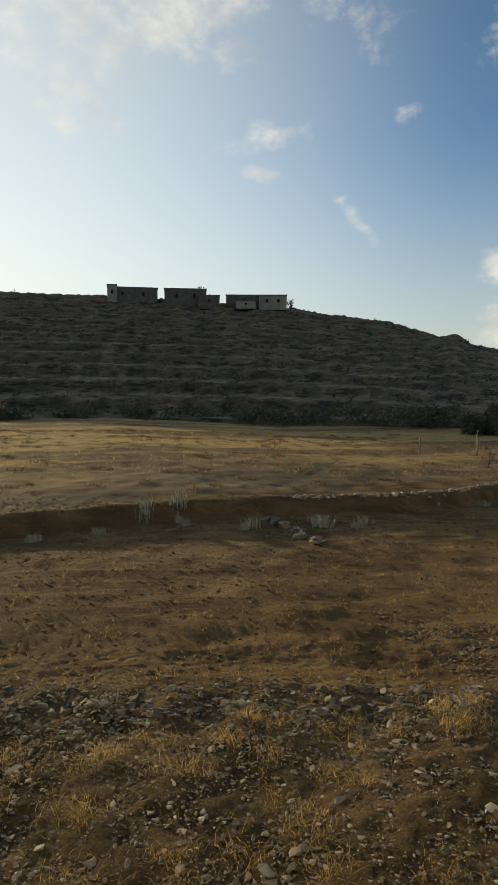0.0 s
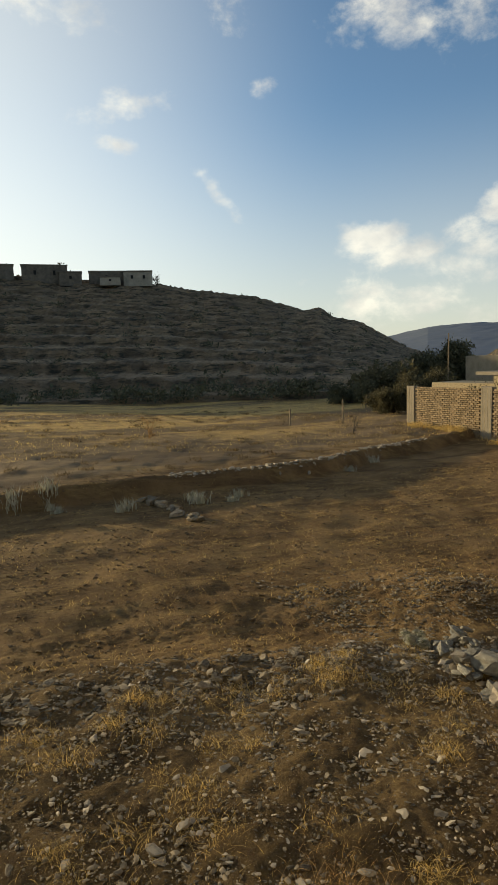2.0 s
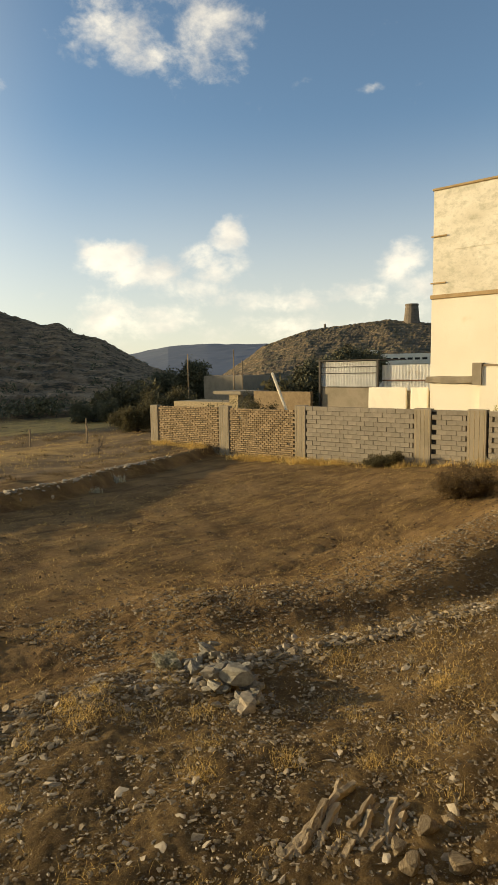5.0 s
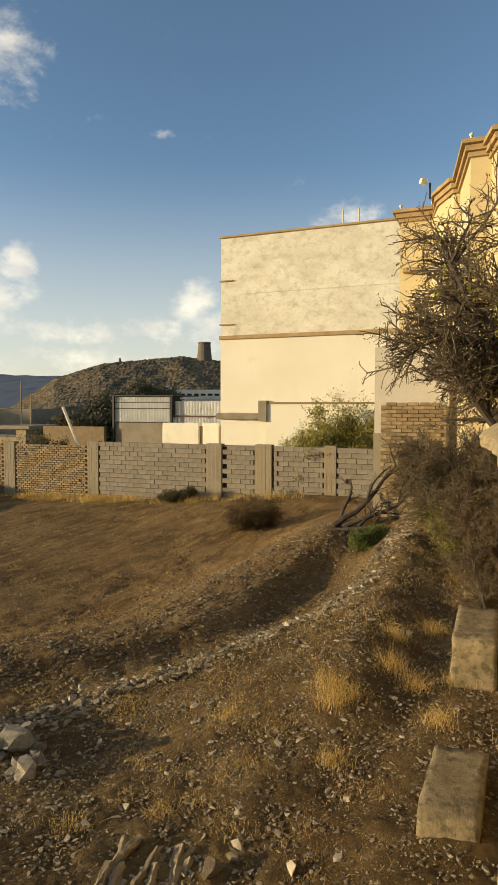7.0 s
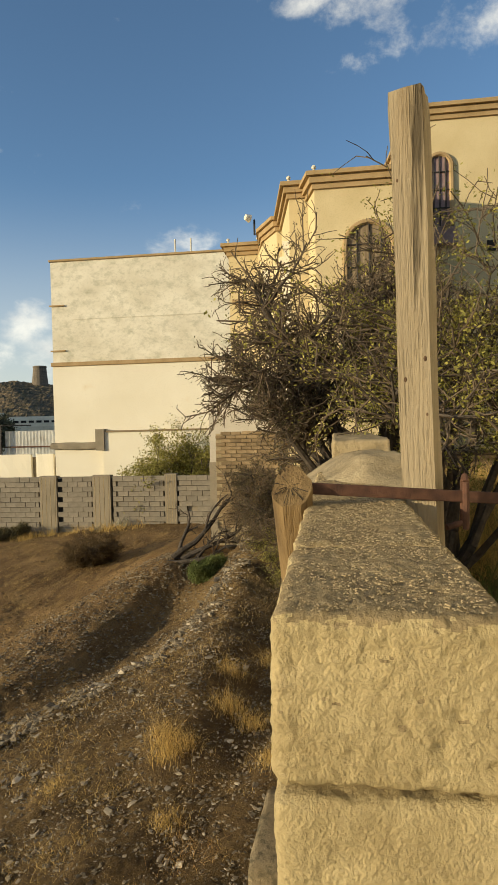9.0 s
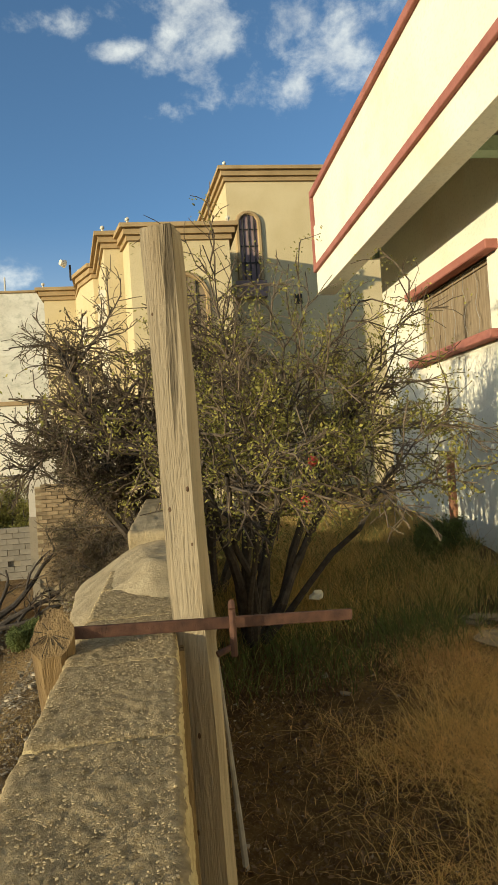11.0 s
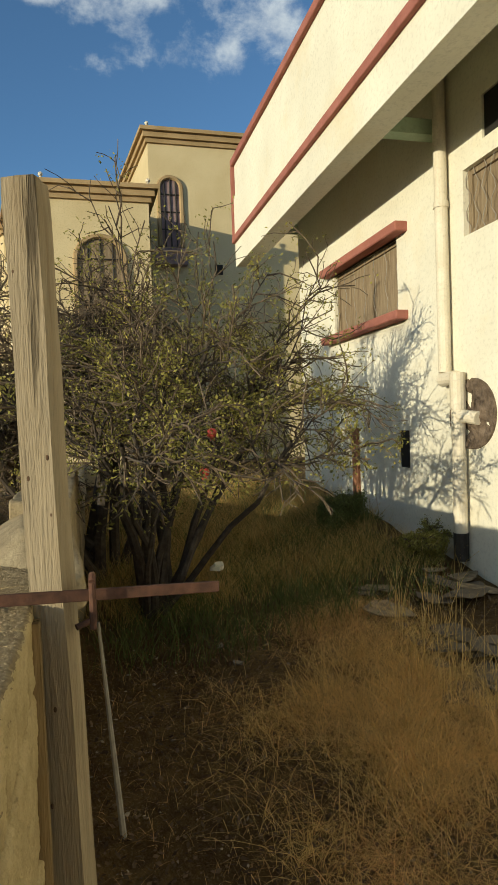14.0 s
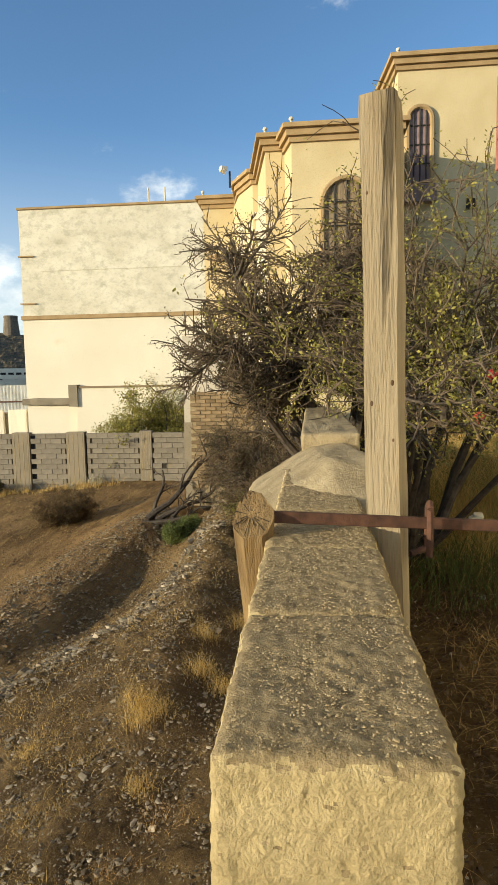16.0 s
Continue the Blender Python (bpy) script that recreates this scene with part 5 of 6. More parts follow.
pts = scatter(54000, -2.5, 11, 0.06, 7)
pts = pts[pts[:, 1] < np.interp(pts[:, 0], DITCH_X, DITCH_Y) + 0.5]
stones("gravel", pts, nrg.lognormal(-4.65, 0.5, len(pts)), 0.6, M["stone"], "grey brown gravel strewn over the slope")
pts = scatter(8000, -2.5, 10, 0.06, 6.8)
pts = pts[pts[:, 1] < np.interp(pts[:, 0], DITCH_X, DITCH_Y) + 0.5]
stones("pale_gravel", pts, nrg.lognormal(-4.75, 0.45, len(pts)), 0.6, M["pale_stone"], "fine pale gravel strewn over the slope")
pts = near_ditch(9000, 4.5, 15, 0.9, 2.1)
stones("bank_gravel", pts, nrg.lognormal(-4.2, 0.5, len(pts)), 0.6, M["stone"], "fine brown gravel over the earth bank")
pts = scatter(8500, -2.5, 10, 0.3, 6.5)
pts = pts[pts[:, 1] < np.interp(pts[:, 0], DITCH_X, DITCH_Y) + 0.4]
stones("shale", pts, nrg.lognormal(-4.4, 0.45, len(pts)), 0.4, M["stone"], "flat broken shale on the slope")
pts = scatter(1300, -2.5, 9, 1.0, 6.5)
pts = pts[pts[:, 1] < np.interp(pts[:, 0], DITCH_X, DITCH_Y) + 0.6]
stones("pale_shale", pts, nrg.lognormal(-3.8, 0.42, len(pts)), 0.4, M["pale_stone"], "pale broken stones on the slope")
pts = np.concatenate([near_ditch(2600, -2.5, 5, 0.42, -0.3), near_ditch(3600, 5, 14.5, 0.2)])
stones("ditch_rubble", pts, nrg.lognormal(-3.9, 0.5, len(pts)), 0.5, M["stone"], "grey rubble lying along the ditch")
pts = near_ditch(260, 4, 14.5, 0.2)
stones("pale_ditch_rubble", pts, nrg.lognormal(-3.35, 0.4, len(pts)), 0.6, M["pale_stone"], "pale rubble lying along the ditch")
pts = near_ditch(1800, 6.0, 15, 0.45, 2.1)
stones("crest_stones", pts, nrg.lognormal(-4.0, 0.5, len(pts)), 0.6, M["clod"], "small brown stones on the earth bank")
pts = scatter(14000, -4, 23.5, 5, 18)
stones("field_clods", pts, nrg.lognormal(-4.0, 0.45, len(pts)), 0.6, M["clod"], "small clods and stones on the field")
x = nrg.uniform(6, 20, 340)
pts = np.stack([x, np.interp(x, BANK_X, BANK_Y) + 0.35 + nrg.normal(0, 0.15, 340)], -1)
stones("bank_stones", pts, nrg.lognormal(-2.9, 0.35, 340), 0.6, M["pale_stone"], "pale stones along the bank top")
pts = scatter(9000, 1.15, 3.1, -0.2, 0.033)
stones("wall_pebbles", pts, nrg.lognormal(-6.55, 0.28, len(pts)), 0.7, M["cement_pebble"], "small pebbles bedded in the cement of the wall top", 0.3, 1.621 - land(pts[:, 0], pts[:, 1]))
pts = scatter(140, 2.4, 8, -3.3, -0.4)
stones("garden_stones", pts, nrg.lognormal(-4.2, 0.4, 140), 0.6, M["pale_stone"], "small pale stones and litter under the garden grass")

ROCKS = []
for s in range(7):
    bm = bmesh.new()
    bmesh.ops.create_icosphere(bm, subdivisions=2, radius=0.5)
    for v in bm.verts:
        k = 1 + 0.75 * noise.noise(v.co * 2.2 + Vector((s * 3.1, 0, s)))
        q = Vector((v.co.x * k, v.co.y * k * 0.75, max(-0.2, min(0.2, v.co.z * k * 0.62))))
        # broken along a few flat faces
        for j in range(5):
            nn = Vector((math.sin(s * 5 + j * 2.1), math.cos(s * 3 + j * 1.7), 0.35 * math.sin(j * 3 + s))).normalized()
            over = q.dot(nn) - 0.27
            if over > 0:
                q -= nn * over
        v.co = q
    me = bpy.data.meshes.new("rock")
    bm.to_mesh(me)
    bm.free()
    ROCKS.append(me)


def rock(x, y, size, mat, label, group, dz=0.0, tilt=0.25, squash=1.0):
    me = ROCKS[rng.randrange(7)]
    if me.materials:
        key = me.name.split(".")[0] + mat.name
        me = me.copy()
        me.materials.clear()
    me.materials.append(mat)
    ob = new("rock", me)
    z = float(land(x, y))
    ob.location = (x, y, z + 0.12 * size * squash + dz)
    ob.rotation_euler = (rng.uniform(-tilt, tilt), rng.uniform(-tilt, tilt), rng.uniform(0, 6.28))
    ob.scale = (size, size * rng.uniform(0.8, 1.1), size * squash)
    return tagged(ob, label, "rock", group)


# pile by the ditch
for i in range(54):
    t = i / 53
    x, y = 5.28 - 0.62 * t + rng.gauss(0, 0.16), 5.4 - 1.3 * t + rng.gauss(0, 0.13)
    rock(x, y, rng.uniform(0.1, 0.28), M["grey_rock"], "angular grey slab of the small rock pile", "rock pile", 0.16 * rng.random(), 0.45, 0.62)
rock(4.86, 4.4, 0.44, M["grey_rock"], "large grey boulder on the rock pile", "rock pile", 0.12, 0.2, 1.1)
rock(4.72, 4.64, 0.26, M["pale_stone"], "large pale boulder on the rock pile", "rock pile", 0.12)
rock(4.58, 4.0, 0.34, M["pale_stone"], "flat pale boulder at the foot of the pile", "rock pile", 0.02)
rock(4.82, 4.1, 0.28, M["grey_rock"], "grey boulder at the foot of the pile", "rock pile", 0.03)
for i in range(60):
    x = rng.uniform(-1.8, 4.2)
    rock(x, float(np.interp(x, DITCH_X, DITCH_Y)) - 0.15 + rng.gauss(0, 0.3), rng.uniform(0.07, 0.18), M["stone"], "dark angular stone on the terrace edge", "edge stones", 0, 0.4, 0.8)
for i in range(46):
    x = rng.uniform(5.5, 13.5)
    rock(x, float(np.interp(x, DITCH_X, DITCH_Y)) + rng.gauss(0, 0.22), rng.uniform(0.09, 0.22), M["pale_stone"] if rng.random() < 0.3 else M["stone"], "grey stone lying in the ditch", "ditch stones", 0, 0.4, 0.7)
for i in range(110):
    rock(rng.uniform(-1.5, 6.5), rng.uniform(1.6, 4.8), rng.uniform(0.06, 0.115), M["pale_stone"] if rng.random() < 0.3 else M["stone"], "flat broken stone on the slope", "slope stones", 0, 0.2, 0.45)
for i in range(16):
    t = i / 15
    rock(5.0 + 0.35 * t + rng.gauss(0, 0.1), 15.9 - 2.6 * t + rng.gauss(0, 0.12), rng.uniform(0.25, 0.5), M["stone"], "grey stone of a low rubble row in the field", "rubble row", 0, 0.4, 0.8)
for i in range(22):
    rock(13.3 + rng.gauss(0, 0.3), rng.uniform(0.3, 2.2), rng.uniform(0.2, 0.5), M["pale_stone"] if rng.random() < 0.5 else M["stone"], "stone of a tumbled dry wall", "tumbled wall", rng.uniform(0, 0.25), 0.3, 0.6)
for x, y, s in ((3.9, 1.85, 0.2), (3.6, 1.9, 0.15), (3.52, 1.78, 0.18), (3.7, 1.55, 0.2), (4.05, 1.75, 0.14), (3.3, 1.5, 0.15), (3.1, 1.75, 0.12)):
    rock(x, y, s, M["tan_rock"], "tan rock beside the outcrop", "tan rocks", 0.02)
for i in range(44):
    x, y = 3.2 + 1.9 * rng.random(), -2.3 - 0.95 * rng.random()
    rock(x, y, rng.uniform(0.16, 0.5), M["stone"] if i % 3 == 0 else M["ruin"], "flat paving slab lying by the house wall", "paving slabs", 0.01 + 0.05 * rng.random(), 0.16, 0.16)
rock(5.6, -1.37, 0.2, M["white_wall"], "smooth white stone in the grass", "white stone", 0.2, 0.1, 0.6)

outcrop = tagged(new("rock_outcrop"), "ribbed tan rock outcrop breaking through the slope", "rock")
for i in range(28):
    ln = 0.22 + 0.4 * rng.random()
    ob = part("rib", rough_block((ln, 0.03 + 0.035 * rng.random(), 0.16), 14, 0.026, 6, 110 + i, 0.004), M["tan_rock"], outcrop)
    ob.location = (3.6 + rng.uniform(-0.35, 0.35), 2.5 - 0.02 * i, float(land(3.5, 2.35)) - 0.075 + rng.uniform(-0.03, 0.025))
    ob.rotation_euler = (rng.uniform(-0.6, 0.2), rng.uniform(-0.12, 0.12), 0.18 + rng.uniform(-0.22, 0.22))

for x0, x1, y0, y1, top, ang in ((4.5, 5.45, 0.17, 0.59, -1.1, -0.03), (7.1, 8.3, 0.1, 0.56, -0.8, 0.0), (10.1, 10.9, 0.2, 0.6, -0.8, 0.0)):
    z0 = float(land((x0 + x1) / 2, (y0 + y1) / 2)) - 0.1
    ob = part("concrete_block", rough_block((x1 - x0, y1 - y0, top - z0), 8, 0.018, 4, x0, 0.03), M["old_concrete"], smooth=True)
    ob.location = ((x0 + x1) / 2, (y0 + y1) / 2, (top + z0) / 2)
    ob.rotation_euler = (0, 0, ang)
    tagged(ob, "old lichen-stained concrete footing block on the slope", "concrete block", "footing blocks")

tub = empty("clay_tub", (3.04, 0.8, float(land(3.04, 0.8))), "round pinkish clay tub with a thick worn rim", "tub")
bm = bmesh.new()
prof = [(0.2, 0.0), (0.29, 0.18), (0.32, 0.3), (0.345, 0.33), (0.335, 0.36), (0.3, 0.36), (0.28, 0.32), (0.25, 0.16), (0.0, 0.14)]
rings = []
for r, z in prof:
    rings.append([bm.verts.new((3.04 + r * math.cos(a) * (1 + 0.02 * math.sin(3 * a)), 0.8 + r * math.sin(a), tub.location.z + z)) for a in np.linspace(0, 2 * math.pi, 33)[:-1]])
for p, q in zip(rings, rings[1:]):
    for i in range(32):
        bm.faces.new((p[i], p[(i + 1) % 32], q[(i + 1) % 32], q[i]))
bmesh.ops.remove_doubles(bm, verts=bm.verts, dist=0.0001)
under(part("bowl", bm, M["clay"], smooth=True), tub)


# ---- grass ----
def blades(base, height, width, lean, segs=3):
    """Thin bending blades: base (k,3), bent over to one side."""
    k = len(base)
    a = nrg.uniform(0, 2 * math.pi, k)
    d = np.stack([np.cos(a), np.sin(a)], -1)
    b = nrg.uniform(0, 2 * math.pi, k)
    wdir = np.stack([np.cos(b), np.sin(b), np.zeros(k)], -1)
    vs = []
    for i in range(segs + 1):
        t = i / segs
        off = lean * height * t ** 1.8
        p = base + np.concatenate([d * off[:, None], (height * (t - 0.25 * (lean / 1.2) ** 2 * t * t))[:, None]], 1)
        w = (width * (1 - t) ** 0.7)[:, None] * wdir * 0.5
        if i < segs:
            vs += [p - w, p + w]
        else:
            vs.append(p)
    n = 2 * segs + 1
    V = np.stack(vs, 1).reshape(-1, 3)
    o = (np.arange(k) * n)[:, None]
    F = []
    for i in range(segs - 1):
        F.append(np.concatenate([o + 2 * i, o + 2 * i + 1, o + 2 * i + 3, o + 2 * i + 2], 1))
    quad = np.concatenate(F).tolist() if F else []
    tri = np.concatenate([o + 2 * segs - 2, o + 2 * segs - 1, o + 2 * segs], 1).tolist()
    return V, quad + tri


def tufts(name, xy, per, spread, h, w, lean, mat, label, category="grass"):
    c = np.repeat(xy, per, 0)
    scale = np.repeat(nrg.uniform(0.6, 1.25, len(xy)), per)
    p = c + nrg.normal(0, spread, c.shape)
    base = np.concatenate([p, land(p[:, 0], p[:, 1])[:, None] - 0.01], 1)
    k = len(base)
    V, F = blades(base, h * scale * nrg.uniform(0.5, 1.2, k), np.full(k, w), lean * nrg.uniform(0.3, 1.3, k))
    return tagged(mesh_object(name, V, F, mat), label, category, kind="stuff")


def one_tuft(x, y, per, spread, h, mat, label, group, lean=0.45, name="grass_tuft", w=0.006):
    p = np.array([[x, y]]) + nrg.normal(0, spread, (per, 2))
    base = np.concatenate([p, land(p[:, 0], p[:, 1])[:, None] - 0.01], 1)
    V, F = blades(base, h * nrg.uniform(0.5, 1.15, per), np.full(per, w), lean * nrg.uniform(0.2, 1.4, per))
    return tagged(mesh_object(name, V, F, mat), label, "grass", group, "stuff")


for i in range(105):
    x, y = rng.uniform(-2, 6.5), rng.uniform(1.5, 5.6)
    if abs(y - 2.2) < 0.5 and 2.7 < x < 3.8:
        continue
    one_tuft(x, y, rng.randint(90, 190), rng.uniform(0.06, 0.15), rng.uniform(0.06, 0.14), M["dry"], "low golden tuft of dry grass on the stony slope", "slope tufts", 1.4, w=0.0032)
for x, y, h in ((6.55, 1.75, 0.45), (6.3, 1.62, 0.4), (6.45, 1.5, 0.3), (5.4, 1.4, 0.22), (7.3, 1.2, 0.4), (8.2, 1.3, 0.4), (7.0, 0.9, 0.35), (8.8, 0.9, 0.4), (6.2, 0.6, 0.3), (7.2, 0.5, 0.3)):
    one_tuft(x, y, 300, 0.09, h * 0.62, M["dry"], "tall golden tuft of dry grass below the wall", "tall tufts", 0.85, w=0.0026)
for x, y in ((1.75, 2.75), (2.2, 2.6), (2.05, 2.9), (4.4, 1.35), (5.0, 1.1), (3.9, 1.2)):
    one_tuft(x, y, 160, 0.13, 0.11, M["rust_grass"], "russet wiry tuft of dead weed", "russet tufts", 1.3, w=0.003)
tufts("dry_grass", scatter(1300, -3, 10, 0.1, 7), 9, 0.06, 0.055, 0.0035, 1.1, M["dry"], "thin short dry grass on the slope")
tufts("field_grass", scatter(4200, -6, 23, 6.5, 17), 6, 0.1, 0.06, 0.009, 1.2, M["dry"], "short dry stubble on the worked field")
foot = np.concatenate([np.stack([23.4 + nrg.normal(0, 0.3, k), nrg.normal(yc, wd, k)], -1) for yc, wd, k in ((19.9, 0.8, 60), (16.2, 1.0, 60), (23.5, 0.8, 26), (12.2, 0.7, 22), (9.2, 0.8, 22), (26.0, 0.7, 20))])
tufts("wall_foot_grass", foot, 26, 0.16, 0.3, 0.018, 0.8, M["dry"], "patches of golden dry grass at the foot of the field wall")
tufts("straw", scatter(3600, -14, 30, 22, 58), 5, 0.25, 0.1, 0.03, 0.9, M["dry"], "straw stubble on the upper field")
pts = near_ditch(360, 6, 14, 0.7, -1.1)
tufts("bank_grass", pts, 14, 0.12, 0.09, 0.004, 1.1, M["dry"], "dry grass on the ground below the wall")
# garden grass, mostly in colours lightened to replace missing fill light
pts = scatter(1500, 1.5, 6.0, -3.1, -0.9)
pts = pts[crumble(pts[:, 0], pts[:, 1], 2.2, 3, 21) > -0.3]
edge_y = -1.02 - 0.1 * np.sin(pts[:, 0] * 3.0)
keep = (pts[:, 1] < edge_y) & ~((pts[:, 0] > 3.1) & (pts[:, 1] < -2.35)) & (pts[:, 0] < 4.9)
both = nrg.random(len(pts)) < 0.55
tufts("gold_mat_grass", pts[keep & both], 50, 0.13, 0.15, 0.0042, 2.2, M["bright_dry_grass"], "matted golden dry grass in the garden")
tufts("garden_grass", pts[keep & ~both], 50, 0.12, 0.15, 0.0042, 2.2, M["bright_russet_grass"], "matted russet dry grass filling the garden")
pts = scatter(120, 2.8, 4.2, -2.4, -1.5)
tufts("golden_grass", pts, 50, 0.09, 0.25, 0.0036, 1.45, M["bright_dry_grass"], "golden dry grass standing in the garden")
tufts("back_grass", scatter(760, 5.3, 9, -3.1, -0.3), 30, 0.14, 0.26, 0.006, 0.9, M["dry"], "yellow green grass behind the tree")
tufts("garden_weeds", scatter(380, 4.6, 8.5, -3.0, -0.5), 30, 0.12, 0.24, 0.007, 0.8, M["weed"], "dark green weeds in the shade of the tree", "weeds")
tufts("litter_grass", scatter(260, 2.2, 5, -1.4, -0.35), 7, 0.1, 0.08, 0.004, 1.5, M["rust_grass"], "sparse dead grass beside the garden wall")
for i in range(16):
    one_tuft(rng.uniform(3.0, 4.4), rng.uniform(-2.7, -2.1), 12, 0.07, 0.6, M["dry"], "tall thin seeding grass stalks", "tall stalks", 0.45, w=0.004)


def flakes(name, xy, size, mat, label):
    """Small dead leaves and chips lying about at all angles."""
    k = len(xy)
    a = nrg.uniform(0, 6.28, k)
    u = np.stack([np.cos(a), np.sin(a), nrg.normal(0, 0.35, k)], -1)
    w = np.stack([-np.sin(a), np.cos(a), nrg.normal(0, 0.35, k)], -1) * 0.5
    z = land(xy[:, 0], xy[:, 1]) + nrg.uniform(0.004, 0.03, k)
    P = np.concatenate([xy, z[:, None]], 1)
    s = size * nrg.uniform(0.5, 1.5, (k, 1))
    V = np.stack([P - u * s, P + w * s, P + u * s, P - w * s], 1).reshape(-1, 3)
    o = (np.arange(k) * 4)[:, None]
    return tagged(mesh_object(name, V, np.concatenate([o, o + 1, o + 2, o + 3], 1).tolist(), mat), label, "leaf litter", kind="stuff")


flakes("leaf_litter", scatter(12000, 1.6, 6.5, -3.2, -0.3), 0.014, M["litter"], "brown dead leaves littering the garden soil")
flakes("pale_litter", scatter(900, 1.6, 6.5, -3.2, -0.3), 0.009, M["pale_stone"], "pale chips and bleached leaves on the garden soil")
for x, y, h in ((1.7, 16.1, 0.42), (2.45, 16.4, 0.55), (2.3, 16.0, 0.3), (2.9, 15.5, 0.3), (4.3, 15.2, 0.5), (4.0, 15.0, 0.3), (6.0, 15.1, 0.55), (6.3, 15.5, 0.45), (7.3, 15.4, 0.4), (7.0, 15.0, 0.3), (-0.9, 14.6, 0.35),
                (14.7, 19.3, 0.5), (12.8, 18.0, 0.35), (24.0, 8.25, 0.7), (23.6, 9.0, 0.4), (0.4, 15.2, 0.3)):
    one_tuft(x + rng.uniform(-0.3, 0.3), y, 80, 0.09 * h / 0.4, h * 0.62, M["silver"], "pale silvery upright plant by the bank", "silver plants", 0.5, "silver_plant", 0.028)


# ---- woody plants ----
def tubes(segs, sides=5):
    P0, P1, R0, R1 = (np.array(v, float) for v in zip(*segs))
    d = P1 - P0
    L = np.linalg.norm(d, axis=1, keepdims=True)
    d = d / np.maximum(L, 1e-9)
    up = np.where(np.abs(d[:, 2:3]) > 0.9, np.array([[1.0, 0, 0]]), np.array([[0, 0, 1.0]]))
    u = np.cross(d, up)
    u /= np.linalg.norm(u, axis=1, keepdims=True)
    v = np.cross(d, u)
    a = np.linspace(0, 2 * math.pi, sides + 1)[:-1]
    ring = u[:, None] * np.cos(a)[None, :, None] + v[:, None] * np.sin(a)[None, :, None]
    V = np.concatenate([P0[:, None] + ring * R0[:, None, None], P1[:, None] + ring * R1[:, None, None]], 1)
    o = (np.arange(len(segs)) * 2 * sides)[:, None]
    F = [np.concatenate([o + i, o + (i + 1) % sides, o + sides + (i + 1) % sides, o + sides + i], 1) for i in range(sides)]
    return V.reshape(-1, 3), np.concatenate(F).tolist()


def grow(r, p, d, length, radius, level, plan, out, tips, low=-9.0):
    """A limb in short bending steps, with side shoots as the plan for each level says."""
    shoots, ratio, spread, wander, lift = plan[level]
    first = (2 if length > 1.6 else 1) if radius > 0.025 or level else -1
    steps = 6 if level == 0 else (5 if level == 1 else 3)
    p, d = p.copy(), d.copy()
    for i in range(steps):
        d = d + Vector((r.gauss(0, wander), r.gauss(0, wander), r.gauss(0, wander) + lift))
        d.normalize()
        if level > 0 and p.z < low and d.z < 0:
            break
        q = p + d * (length / steps)
        thin_to = 0.6 if level < 2 else 0.35
        ra, rb = radius * (1 - thin_to * i / steps), radius * (1 - thin_to * (i + 1) / steps)
        out[min(level, 3)].append((p[:], q[:], ra, rb))
        if level >= len(plan) - 2:
            tips.append((q.copy(), d.copy()))
        if level + 1 < len(plan) and (i > first or level > 0):
            k = shoots / (steps - (1 if level == 0 else 0))
            n = int(k) + (r.random() < k - int(k))
            for _ in range(n):
                side = Vector((r.gauss(0, 1), r.gauss(0, 1), r.gauss(0, 0.8)))
                side = side - d * side.dot(d)
                if side.length < 1e-4 or p.z < low - 0.1:
                    continue
                nd = (d + side.normalized() * spread * r.uniform(0.6, 1.3)).normalized()
                grow(r, p.lerp(q, r.random()), nd, length * ratio * r.uniform(0.6, 1.2), max(rb * 0.62, 0.007 if level < 2 else 0.004), level + 1, plan, out, tips, low)
        p = q


def leaf_mesh(name, tips, per, size, spread, mat, parent, r):
    k = len(tips) * per
    P = np.repeat(np.array([t[0][:] for t in tips]), per, 0) + r.normal(0, spread, (k, 3))
    a = r.normal(0, 1, (k, 3))
    a /= np.linalg.norm(a, axis=1, keepdims=True)
    b = np.cross(a, r.normal(0, 1, (k, 3)))
    b /= np.maximum(np.linalg.norm(b, axis=1, keepdims=True), 1e-6)
    s = size * r.uniform(0.6, 1.3, (k, 1))
    V = np.stack([P, P + a * s * 0.5 + b * s * 0.24, P + a * s, P + a * s * 0.5 - b * s * 0.24], 1).reshape(-1, 3)
    o = (np.arange(k) * 4)[:, None]
    F = np.concatenate([o, o + 1, o + 2, o + 3], 1).tolist()
    ob = mesh_object(name, V, F, mat)
    ob["kind"] = "stuff"
    return under(ob, parent)


def woody(name, label, category, base, limbs, plan, seed, per=6, leaf=0.035, spread=0.03, bark="bark", twig="twig", leaves="leaf", group="", crown="crown", keep=1.0, low=-9.0, clump=0.0):
    r = random.Random(seed)
    nr = np.random.default_rng(seed)
    t = empty(name, base, label, category, group)
    out, tips = {0: [], 1: [], 2: [], 3: []}, []
    for off, d, length, radius in limbs:
        grow(r, Vector(base) + Vector(off), Vector(d).normalized(), length, radius, 0, plan, out, tips, low)
    V, F = tubes(out[0] + out[1], 7)
    under(mesh_object("trunk", V, F, M[bark]), t)
    V, F = tubes(out[2] + out[3], 4)
    tw = under(mesh_object("twig_mass", V, F, M[twig]), t)
    tw["kind"] = "stuff"
    if per:
        if keep < 1:
            tips = [v for v in tips if r.random() < keep]
        if clump:
            tips = [v for v in tips if noise.noise(v[0] * clump) + r.uniform(-0.2, 0.2) > -0.05]
        leaf_mesh(crown, tips, per, leaf, spread, M[leaves], t, nr)
    return t


